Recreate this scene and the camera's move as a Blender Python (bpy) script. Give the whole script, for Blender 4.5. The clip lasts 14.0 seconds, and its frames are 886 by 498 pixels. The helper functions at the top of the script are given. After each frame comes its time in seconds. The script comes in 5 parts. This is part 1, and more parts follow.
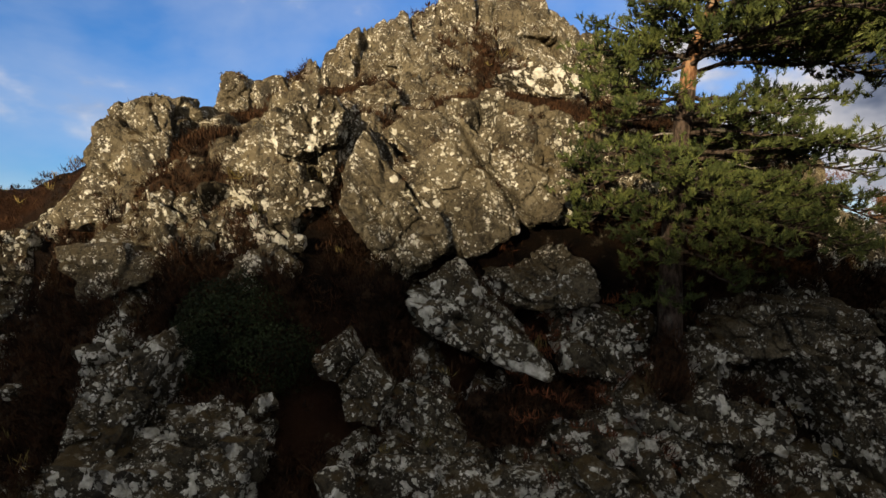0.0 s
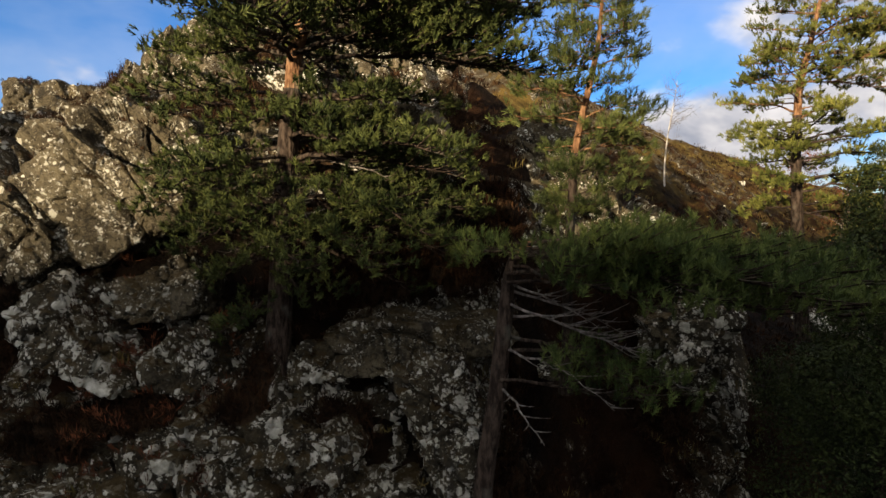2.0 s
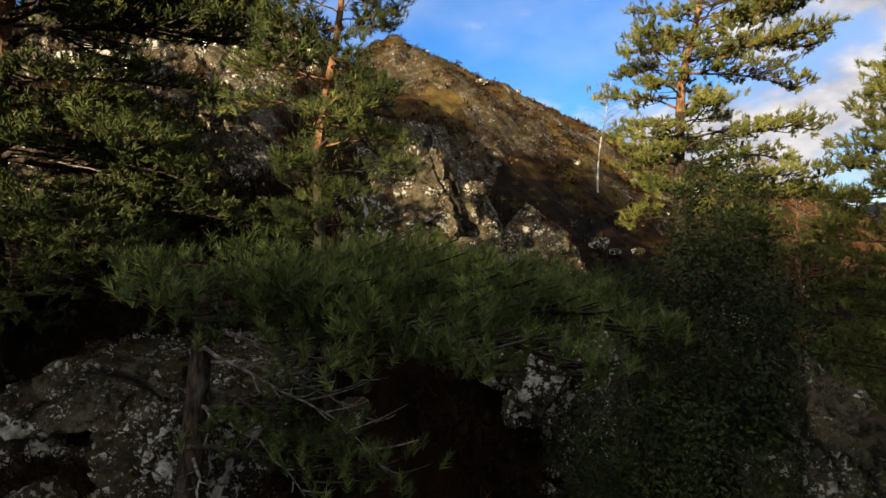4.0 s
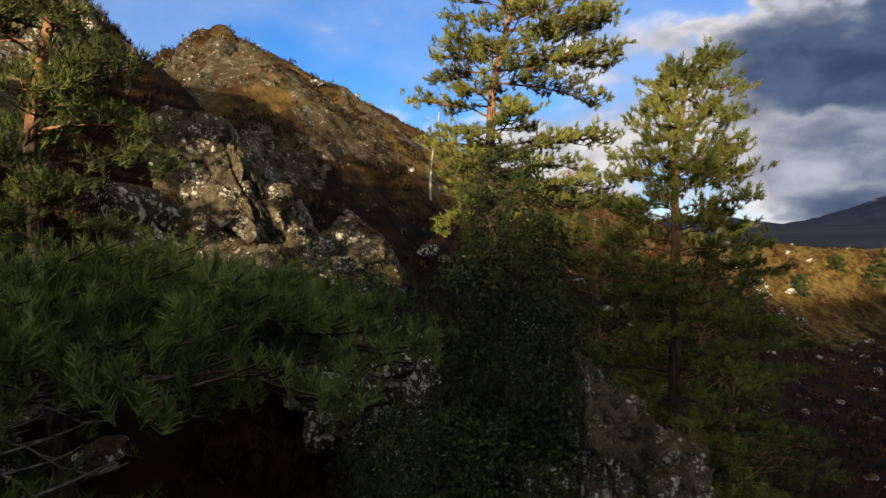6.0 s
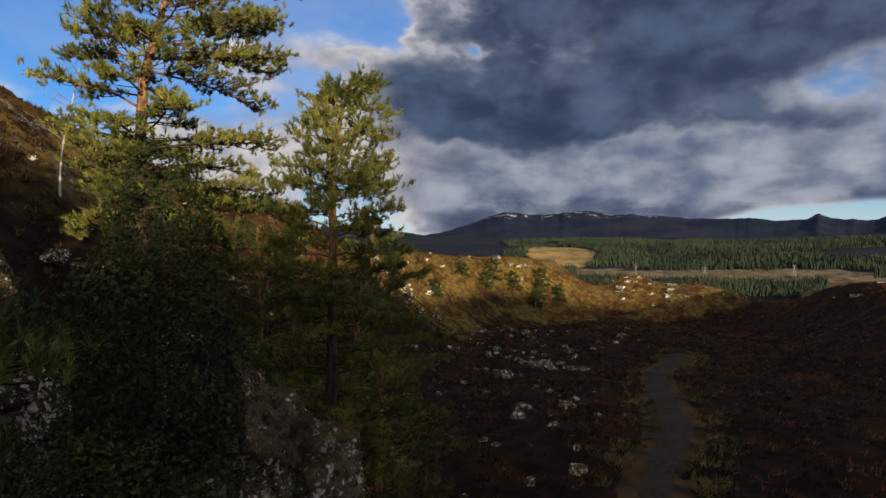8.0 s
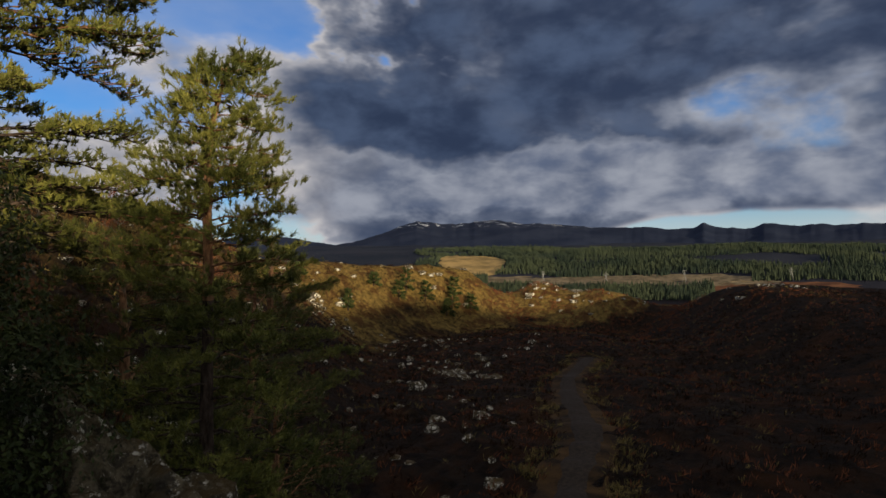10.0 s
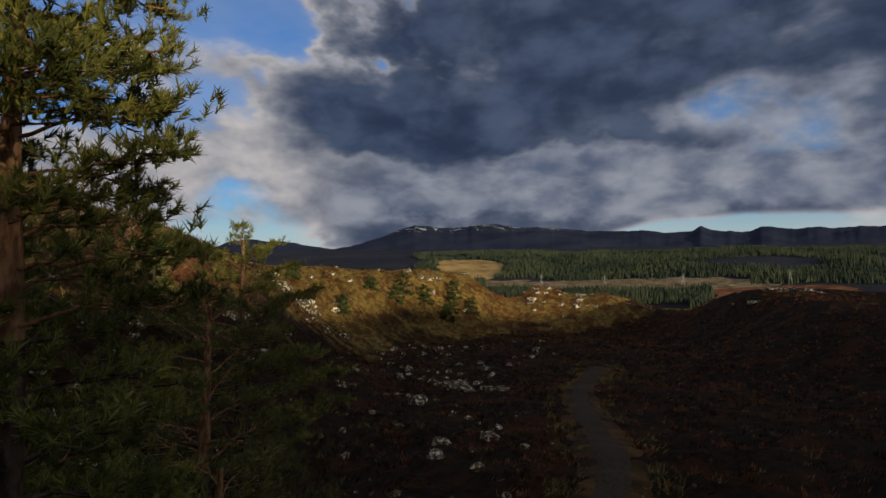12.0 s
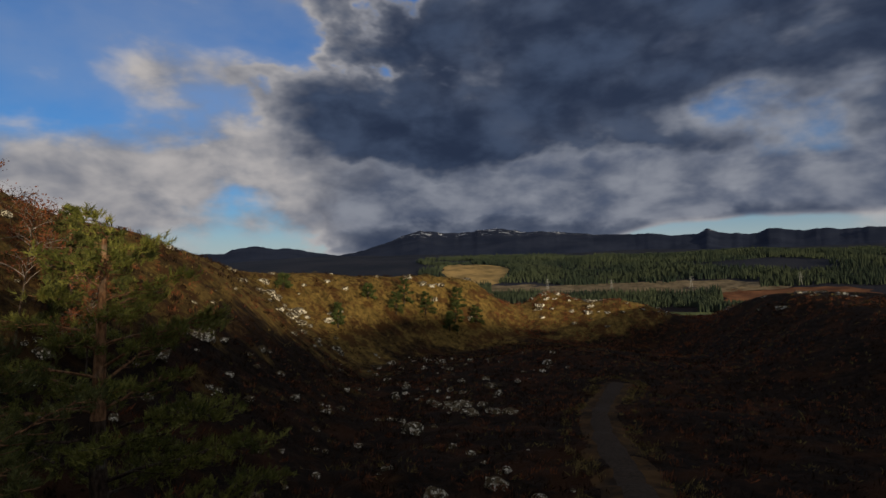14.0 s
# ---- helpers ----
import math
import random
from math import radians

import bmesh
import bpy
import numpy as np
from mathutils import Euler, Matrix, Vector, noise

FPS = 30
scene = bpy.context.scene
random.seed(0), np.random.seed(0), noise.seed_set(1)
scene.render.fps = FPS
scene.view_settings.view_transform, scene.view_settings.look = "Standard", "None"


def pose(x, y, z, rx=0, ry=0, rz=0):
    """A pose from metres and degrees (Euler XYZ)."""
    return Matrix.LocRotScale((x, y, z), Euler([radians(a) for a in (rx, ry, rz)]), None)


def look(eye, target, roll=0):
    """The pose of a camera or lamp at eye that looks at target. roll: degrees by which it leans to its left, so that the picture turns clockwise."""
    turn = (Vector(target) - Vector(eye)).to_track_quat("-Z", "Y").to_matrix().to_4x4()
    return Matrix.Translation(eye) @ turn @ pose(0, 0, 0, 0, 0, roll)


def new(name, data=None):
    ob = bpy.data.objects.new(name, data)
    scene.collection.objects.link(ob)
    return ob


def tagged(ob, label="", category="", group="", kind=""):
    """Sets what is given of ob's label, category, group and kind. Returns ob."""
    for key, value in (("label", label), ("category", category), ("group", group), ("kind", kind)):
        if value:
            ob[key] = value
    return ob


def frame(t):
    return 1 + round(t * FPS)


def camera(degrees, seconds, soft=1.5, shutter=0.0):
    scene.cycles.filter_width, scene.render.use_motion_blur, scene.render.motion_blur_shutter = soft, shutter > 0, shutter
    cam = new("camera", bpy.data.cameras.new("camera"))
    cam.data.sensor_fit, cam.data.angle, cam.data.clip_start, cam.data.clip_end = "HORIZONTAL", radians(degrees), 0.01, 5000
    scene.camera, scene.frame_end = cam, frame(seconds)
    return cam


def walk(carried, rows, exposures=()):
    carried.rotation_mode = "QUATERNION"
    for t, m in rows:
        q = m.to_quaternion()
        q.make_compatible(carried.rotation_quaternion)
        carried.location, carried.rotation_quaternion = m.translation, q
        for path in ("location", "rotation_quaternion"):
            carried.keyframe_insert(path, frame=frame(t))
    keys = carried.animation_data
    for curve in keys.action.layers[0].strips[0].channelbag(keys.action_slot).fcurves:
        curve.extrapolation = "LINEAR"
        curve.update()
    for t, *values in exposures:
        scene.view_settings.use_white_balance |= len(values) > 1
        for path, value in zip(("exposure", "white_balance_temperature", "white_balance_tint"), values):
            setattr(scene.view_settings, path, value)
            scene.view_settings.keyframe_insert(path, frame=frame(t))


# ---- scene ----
# ---- camera ----
cam = camera(75.59, 14.0)
ROWS = [
    (0, (0.001, -0.001, 0.000), (0.182, 9.997, -0.005), -0.21),
    (0.5, (1.643, -0.230, 0.231), (1.557, 9.768, 0.110), -0.30),
    (1, (3.854, -0.152, 0.349), (3.368, 9.834, 0.135), -0.53),
    (1.5, (6.048, 0.198, 0.386), (5.222, 10.160, 0.098), -0.82),
    (2, (7.669, 0.799, 0.379), (6.732, 10.751, 0.089), -0.73),
    (2.5, (8.200, 1.258, 0.454), (7.257, 11.208, 0.137), -0.69),
    (3, (9.129, 1.823, 0.506), (8.100, 11.766, 0.221), -0.61),
    (5.5, (11.579, 3.611, 0.486), (12.384, 13.578, 0.369), -0.26),
    (6, (11.539, 3.525, 0.502), (13.313, 13.365, 0.397), -0.25),
    (6.5, (11.504, 3.471, 0.512), (14.248, 13.087, 0.417), -0.01),
    (7, (11.514, 3.424, 0.516), (15.385, 12.644, 0.445), 0.18),
    (7.5, (11.566, 3.434, 0.482), (17.107, 11.759, 0.451), 0.37),
    (8, (11.512, 3.365, 0.461), (18.314, 10.695, 0.489), 0.29),
    (8.5, (11.448, 3.319, 0.438), (19.075, 9.786, 0.518), 0.04),
    (11, (13.515, 5.066, 0.473), (21.366, 11.256, 0.675), -0.37),
    (11.5, (14.146, 5.713, 0.524), (21.991, 11.910, 0.744), -0.49),
    (12, (14.942, 6.510, 0.398), (22.803, 12.686, 0.658), -0.47),
    (12.5, (16.051, 7.173, 0.418), (23.893, 13.371, 0.705), -0.65),
    (13, (17.313, 7.984, 0.418), (25.142, 14.198, 0.729), -0.84),
    (13.5, (18.724, 8.877, 0.455), (26.538, 15.109, 0.783), -0.98),
    (14, (19.975, 9.770, 0.435), (27.777, 16.015, 0.789), -1.07),
]
walk(cam, [(t, look(e, g, r)) for t, e, g, r in ROWS],
     exposures=[(0, 0.74), (1.5, 0.88), (3, 1.05), (6, 0.92), (8.5, 0.42), (11, 0.22), (14, -0.14)])

# ---- world, sun, exposure ----
SUN_BEARING, SUN_HEIGHT = 205.0, 6.5   # degrees clockwise from +y, degrees up
SUN_WAY = Vector((math.sin(radians(SUN_BEARING)) * math.cos(radians(SUN_HEIGHT)),
                  math.cos(radians(SUN_BEARING)) * math.cos(radians(SUN_HEIGHT)), math.sin(radians(SUN_HEIGHT))))
sun = new("sun", bpy.data.lights.new("sun", "SUN"))
sun.data.energy, sun.data.angle, sun.data.color = 5.0, radians(0.6), (1.0, 0.81, 0.54)
sun.matrix_world = look(SUN_WAY * 100, (0, 0, 0))
world = bpy.data.worlds.new("sky")
scene.world = world
world.use_nodes = True
wn, wl = world.node_tree.nodes, world.node_tree.links
wn.clear()
SKY_OUT = wn.new("ShaderNodeOutputWorld")
SKY_BG = wn.new("ShaderNodeBackground")
SKY_TEX = wn.new("ShaderNodeTexSky")
SKY_TEX.sky_type, SKY_TEX.sun_disc = "NISHITA", False
SKY_TEX.sun_elevation, SKY_TEX.sun_rotation = radians(SUN_HEIGHT), radians(SUN_BEARING)
SKY_TEX.air_density, SKY_TEX.dust_density, SKY_TEX.ozone_density = 1.0, 0.2, 4.0


def sky_maths(op, a, b=0.0, c=0.0):
    n = wn.new("ShaderNodeMath")
    n.operation = op
    for socket, value in zip(n.inputs, (a, b, c)):
        if isinstance(value, bpy.types.NodeSocket):
            wl.new(value, socket)
        else:
            socket.default_value = value
    return n.outputs[0]


def sky_step(value, lo, hi):
    n = wn.new("ShaderNodeMapRange")
    n.interpolation_type = "SMOOTHSTEP"
    wl.new(value, n.inputs[0])
    n.inputs[1].default_value, n.inputs[2].default_value = lo, hi
    return n.outputs[0]


def sky_mix(fac, a, b, blend="MIX"):
    n = wn.new("ShaderNodeMix")
    n.data_type, n.blend_type = "RGBA", blend
    for socket, value in ((n.inputs["Factor"], fac), (n.inputs[6], a), (n.inputs[7], b)):
        if isinstance(value, bpy.types.NodeSocket):
            wl.new(value, socket)
        else:
            socket.default_value = value
    return n.outputs[2]


def sky_noise(vec, scale, detail, rough=0.55, warp=0.0):
    n = wn.new("ShaderNodeTexNoise")
    wl.new(vec, n.inputs["Vector"])
    n.inputs["Scale"].default_value, n.inputs["Detail"].default_value = scale, detail
    n.inputs["Roughness"].default_value, n.inputs["Distortion"].default_value = rough, warp
    return n.outputs["Fac"]


def build_sky():
    """Clear blue sky to the north-west, heaped cloud at its edge, and a dark broken deck over the strath; unseen cloud
    overhead and behind sets the fill.
    """
    way = wn.new("ShaderNodeTexCoord").outputs["Generated"]
    xyz = wn.new("ShaderNodeSeparateXYZ")
    wl.new(way, xyz.inputs[0])
    dx, dy, dz = xyz.outputs
    bearing = sky_maths("MULTIPLY", sky_maths("ARCTAN2", dx, dy), 57.2958)
    height = sky_maths("MULTIPLY", sky_maths("ARCSINE", dz), 57.2958)
    flat = wn.new("ShaderNodeCombineXYZ")
    wl.new(sky_maths("MULTIPLY", bearing, 0.035), flat.inputs[0])
    wl.new(sky_maths("MULTIPLY", height, 0.060), flat.inputs[1])
    flat.inputs[2].default_value = 3.7
    big = sky_noise(flat.outputs[0], 1.7, 5, 0.52, 0.10)
    fine = sky_noise(flat.outputs[0], 4.6, 4, 0.52, 0.15)
    # how cloudy each quarter is
    edge = sky_maths("SUBTRACT", bearing, sky_maths("MULTIPLY_ADD", height, 0.30, 36.5))
    edge = sky_maths("ADD", edge, sky_maths("ADD", sky_maths("MULTIPLY_ADD", big, 44.0, -22.0), sky_maths("MULTIPLY_ADD", fine, 14.0, -7.0)))
    deck = sky_step(edge, -3.0, 7.0)
    deck = sky_maths("MULTIPLY", deck, sky_step(sky_maths("ADD", height, sky_maths("MULTIPLY", sky_step(bearing, 74.0, 62.0), 2.6)), 3.5, 4.7))
    over = sky_step(height, 27.0, 38.0)
    behind = sky_step(sky_maths("ABSOLUTE", sky_maths("ADD", bearing, -30.0)), 85.0, 110.0)
    heaps = sky_maths("MULTIPLY", sky_maths("MULTIPLY", sky_step(bearing, -14.0, 6.0), sky_step(bearing, 52.0, 38.0)), sky_step(height, 27.0, 9.0))
    bank = sky_maths("MULTIPLY", sky_maths("MULTIPLY", sky_step(bearing, -2.0, 12.0), sky_step(bearing, 60.0, 42.0)), sky_maths("MULTIPLY", sky_step(height, 16.0, 11.0), sky_step(height, 2.0, 5.0)))
    cover = sky_maths("MAXIMUM", sky_maths("MAXIMUM", deck, sky_maths("MULTIPLY", over, 0.85)), sky_maths("MULTIPLY", behind, 0.3))
    bias = sky_maths("ADD", sky_maths("MULTIPLY", cover, 0.29), sky_maths("ADD", sky_maths("MULTIPLY", heaps, 0.045), sky_maths("MULTIPLY", bank, 0.19)))
    # a blue hole in the deck to the east
    hole = sky_maths("ADD", sky_maths("POWER", sky_maths("MULTIPLY", sky_maths("ADD", bearing, -84.0), 0.13), 2.0), sky_maths("POWER", sky_maths("MULTIPLY", sky_maths("ADD", height, -12.5), 0.35), 2.0))
    bias = sky_maths("SUBTRACT", bias, sky_maths("MULTIPLY", sky_step(hole, 3.0, 0.0), 0.19))
    clear = sky_maths("MULTIPLY", sky_maths("MULTIPLY", sky_step(bearing, 2.0, 12.0), sky_step(bearing, 40.0, 30.0)), sky_maths("MULTIPLY", sky_step(height, 8.5, 12.0), sky_step(height, 30.0, 22.0)))
    bias = sky_maths("SUBTRACT", bias, sky_maths("MULTIPLY", clear, 0.085))
    amount = sky_maths("ADD", sky_maths("ADD", sky_maths("MULTIPLY", big, 0.80), sky_maths("MULTIPLY", fine, 0.20)), bias)
    amount = sky_maths("SUBTRACT", amount, sky_maths("MULTIPLY", sky_step(bearing, 0.0, -16.0), 0.055))
    cloud = sky_step(amount, 0.515, 0.665)
    thick = sky_step(amount, 0.64, 0.86)
    dark = sky_maths("MULTIPLY", sky_maths("MAXIMUM", thick, sky_maths("MULTIPLY", cover, 0.35)), sky_maths("MULTIPLY_ADD", cover, 0.75, 0.25))
    # the deck thins towards its lower edge, where low sun reaches the cloud
    wander = sky_maths("ADD", height, sky_maths("ADD", sky_maths("MULTIPLY_ADD", big, 14.0, -7.0), sky_maths("MULTIPLY_ADD", fine, 7.0, -3.5)))
    low = sky_maths("ADD", height, sky_maths("ADD", sky_maths("MULTIPLY_ADD", big, 6.0, -3.0), sky_maths("MULTIPLY_ADD", fine, 4.0, -2.0)))
    massed = sky_maths("MAXIMUM", sky_step(wander, 9.6, 11.8), sky_maths("MULTIPLY", sky_step(low, 5.6, 3.6), 0.75))
    massed = sky_maths("MULTIPLY", sky_maths("MULTIPLY", massed, cover), sky_maths("MULTIPLY_ADD", thick, 0.12, 0.88))
    massed = sky_maths("MULTIPLY", massed, sky_step(amount, 0.60, 0.74))
    dark = sky_maths("MAXIMUM", massed, sky_maths("MULTIPLY", dark, sky_maths("MULTIPLY_ADD", cover, -0.7, 1.0)))
    lit = sky_mix(cover, sky_mix(sky_step(fine, 0.3, 0.7), (0.20, 0.215, 0.26, 1), (0.52, 0.49, 0.48, 1)), sky_mix(sky_step(fine, 0.3, 0.7), (0.090, 0.115, 0.180, 1), (0.34, 0.355, 0.40, 1)))
    shade = sky_mix(sky_step(fine, 0.35, 0.7), (0.022, 0.034, 0.068, 1), (0.054, 0.078, 0.135, 1))
    blue = sky_mix(1.0, SKY_TEX.outputs[0], (0.086, 0.119, 0.155, 1), "MULTIPLY")
    blue = sky_mix(sky_maths("MULTIPLY", sky_step(big, 0.3, 0.7), 0.38), blue, (0.33, 0.37, 0.46, 1))
    blue = sky_mix(sky_maths("MULTIPLY", sky_step(height, 7.0, 1.0), 0.7), blue, (0.46, 0.52, 0.54, 1))
    colour = sky_mix(cloud, blue, sky_mix(dark, lit, shade))
    # unseen broken cloud towards the sun and overhead, brightened warm as fill for shade
    fill_sky = sky_mix(sky_step(big, 0.35, 0.65), (0.30, 0.32, 0.37, 1), (0.68, 0.64, 0.59, 1))
    colour = sky_mix(sky_maths("MULTIPLY", sky_maths("MAXIMUM", behind, sky_step(height, 32.0, 55.0)), 0.85), colour, fill_sky)
    wl.new(colour, SKY_BG.inputs[0])
    wl.new(SKY_BG.outputs[0], SKY_OUT.inputs[0])


SKY_BG.inputs["Strength"].default_value = 1.0
build_sky()

# ---- materials ----
class Nodes:
    """Short hand for building one node material."""

    def __init__(self, name, rough=0.85):
        self.mat = bpy.data.materials.new(name)
        self.mat.use_nodes = True
        self.t = self.mat.node_tree
        self.bsdf = self.t.nodes["Principled BSDF"]
        self.bsdf.inputs["Roughness"].default_value = rough
        self.bsdf.inputs["Specular IOR Level"].default_value = 0.08
        self.pos = self.t.nodes.new("ShaderNodeNewGeometry").outputs["Position"]

    def put(self, kind, **ins):
        n = self.t.nodes.new(kind)
        for key, value in ins.items():
            self.feed(n.inputs[key.replace("_", " ")], value)
        return n

    def feed(self, socket, value):
        if isinstance(value, bpy.types.NodeSocket):
            self.t.links.new(value, socket)
        else:
            socket.default_value = value

    def noise(self, scale, detail=4.0, rough=0.55, vec=None, warp=0.0):
        n = self.put("ShaderNodeTexNoise", Vector=vec or self.pos, Scale=scale, Detail=detail, Roughness=rough, Distortion=warp)
        return n.outputs["Fac"]

    def cells(self, scale, feature="F1", vec=None, rnd=1.0):
        n = self.t.nodes.new("ShaderNodeTexVoronoi")
        n.feature = feature
        self.feed(n.inputs["Vector"], vec or self.pos)
        n.inputs["Scale"].default_value = scale
        n.inputs["Randomness"].default_value = rnd
        return n.outputs["Distance"]

    def ramp(self, fac, a, b):
        n = self.t.nodes.new("ShaderNodeMapRange")
        n.interpolation_type = "SMOOTHSTEP"
        self.feed(n.inputs[0], fac)
        n.inputs[1].default_value, n.inputs[2].default_value = a, b
        return n.outputs[0]

    def maths(self, op, a, b=0.0):
        n = self.t.nodes.new("ShaderNodeMath")
        n.operation = op
        self.feed(n.inputs[0], a)
        self.feed(n.inputs[1], b)
        return n.outputs[0]

    def mix(self, fac, a, b):
        n = self.t.nodes.new("ShaderNodeMix")
        n.data_type = "RGBA"
        self.feed(n.inputs["Factor"], fac)
        self.feed(n.inputs[6], (*a, 1) if isinstance(a, tuple) and len(a) == 3 else a)
        self.feed(n.inputs[7], (*b, 1) if isinstance(b, tuple) and len(b) == 3 else b)
        return n.outputs[2]

    def stretch(self, sx, sy, sz, vec=None):
        n = self.t.nodes.new("ShaderNodeMapping")
        self.feed(n.inputs["Vector"], vec or self.pos)
        n.inputs["Scale"].default_value = (sx, sy, sz)
        return n.outputs[0]

    def up(self):
        """How far the surface faces up."""
        n = self.t.nodes.new("ShaderNodeSeparateXYZ")
        self.t.links.new(self.t.nodes["Geometry"].outputs["Normal"], n.inputs[0])
        return n.outputs[2]

    def bump(self, height, strength, distance):
        n = self.put("ShaderNodeBump", Height=height, Strength=strength, Distance=distance)
        if self.bsdf.inputs["Normal"].is_linked:
            self.t.links.new(self.bsdf.inputs["Normal"].links[0].from_socket, n.inputs["Normal"])
        self.t.links.new(n.outputs[0], self.bsdf.inputs["Normal"])

    def done(self, colour, alpha=None):
        self.feed(self.bsdf.inputs["Base Color"], (*colour, 1) if isinstance(colour, tuple) and len(colour) == 3 else colour)
        return self.mat


def crust_cells(k, scale, vec, lo, hi, where):
    """Round crusts of lichen, each of its own size, in colonies: 1 on the crust, 0 off it."""
    n = k.t.nodes.new("ShaderNodeTexVoronoi")
    k.feed(n.inputs["Vector"], vec)
    n.inputs["Scale"].default_value = scale
    own = k.put("ShaderNodeSeparateColor", Color=n.outputs["Color"]).outputs[0]
    size = k.maths("MULTIPLY", k.maths("ADD", k.maths("MULTIPLY", own, hi - lo), lo), where)
    return k.ramp(k.maths("SUBTRACT", size, n.outputs["Distance"]), 0.0, 0.05)


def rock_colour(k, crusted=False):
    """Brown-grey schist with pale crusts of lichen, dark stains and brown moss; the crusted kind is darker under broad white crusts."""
    # crusted base darkened to match the shaded lower crag
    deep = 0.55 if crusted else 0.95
    base = k.mix(k.ramp(k.noise(1.3, 7, 0.6), 0.34, 0.66), (0.046 * deep, 0.036 * deep, 0.024 * deep), (0.170 * deep, 0.140 * deep, 0.088 * deep))
    base = k.mix(k.maths("MULTIPLY", k.ramp(k.noise(26, 6, 0.7), 0.42, 0.62), 0.6), base, (0.21 * deep, 0.18 * deep, 0.120 * deep))
    ochre = k.maths("MULTIPLY", k.ramp(k.noise(0.9, 5, vec=k.stretch(1, 1, 0.5)), 0.52, 0.70), 0.45)
    base = k.mix(ochre, base, (0.16 * deep, 0.118 * deep, 0.056 * deep))
    base = k.mix(k.maths("MULTIPLY", k.ramp(k.noise(11, 7, 0.72), 0.50, 0.60), 0.75), base, (0.022, 0.019, 0.015))
    warped = k.put("ShaderNodeVectorMath")
    n = k.put("ShaderNodeTexNoise", Vector=k.pos, Scale=10.0, Detail=7.0, Roughness=0.72)
    warped.operation = "MULTIPLY_ADD"
    k.feed(warped.inputs[0], n.outputs["Color"])
    warped.inputs[1].default_value = (0.20, 0.20, 0.20)
    k.feed(warped.inputs[2], k.pos)
    v = warped.outputs[0]
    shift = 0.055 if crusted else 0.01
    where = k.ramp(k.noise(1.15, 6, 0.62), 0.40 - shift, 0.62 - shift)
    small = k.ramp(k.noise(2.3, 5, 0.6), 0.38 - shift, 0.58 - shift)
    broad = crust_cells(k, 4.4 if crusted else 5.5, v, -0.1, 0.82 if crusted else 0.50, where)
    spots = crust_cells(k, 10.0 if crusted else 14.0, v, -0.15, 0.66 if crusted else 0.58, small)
    flecks = k.maths("MULTIPLY", crust_cells(k, 24.0, v, -0.3, 0.60, small), 0.8)
    lichen = k.maths("MAXIMUM", k.maths("MAXIMUM", broad, spots), flecks)
    pale = k.mix(k.ramp(k.noise(10, 5, 0.65), 0.32, 0.68), (0.46, 0.435, 0.34), (0.78, 0.75, 0.66))
    col = k.mix(lichen, base, pale)
    black = k.maths("MULTIPLY", k.ramp(k.noise(2.6, 6, vec=k.stretch(1, 1, 0.35)), 0.57, 0.66), 0.7)
    col = k.mix(black, col, (0.026, 0.023, 0.019))
    moss = k.maths("MULTIPLY", k.ramp(k.up(), 0.30, 0.75), k.ramp(k.noise(2.4, 7, 0.66), 0.42, 0.54))
    col = k.mix(k.maths("MULTIPLY", moss, 0.9), col, k.mix(k.noise(7, 4), (0.030, 0.020, 0.009), (0.095, 0.064, 0.024)))
    return col, lichen


def rock_relief(k, lichen):
    k.bump(k.noise(4.5, 10, 0.72), 1.0, 0.13)
    k.bump(k.noise(24, 6, 0.75), 0.9, 0.03)
    k.bump(lichen, 0.4, 0.008)


def mat_rock(name="lichened_rock", crusted=False):
    k = Nodes(name, 0.9)
    col, lichen = rock_colour(k, crusted)
    rock_relief(k, lichen)
    return k.done(col)


def mat_crag(name, crusted):
    """Living rock that gives way to heather and peat where the attribute "veg" says."""
    k = Nodes(name, 0.92)
    rock, lichen = rock_colour(k, crusted)
    veg = k.t.nodes.new("ShaderNodeAttribute")
    veg.attribute_name = "veg"
    cover = k.ramp(k.maths("ADD", veg.outputs["Fac"], k.maths("MULTIPLY", k.noise(3.2, 7, 0.68), 0.9)), 0.88, 1.0)
    heath = k.mix(k.ramp(k.noise(5.0, 6, 0.7), 0.36, 0.64), (0.012, 0.008, 0.005), (0.055, 0.032, 0.017))
    rock_relief(k, lichen)
    return k.done(k.mix(cover, rock, heath))


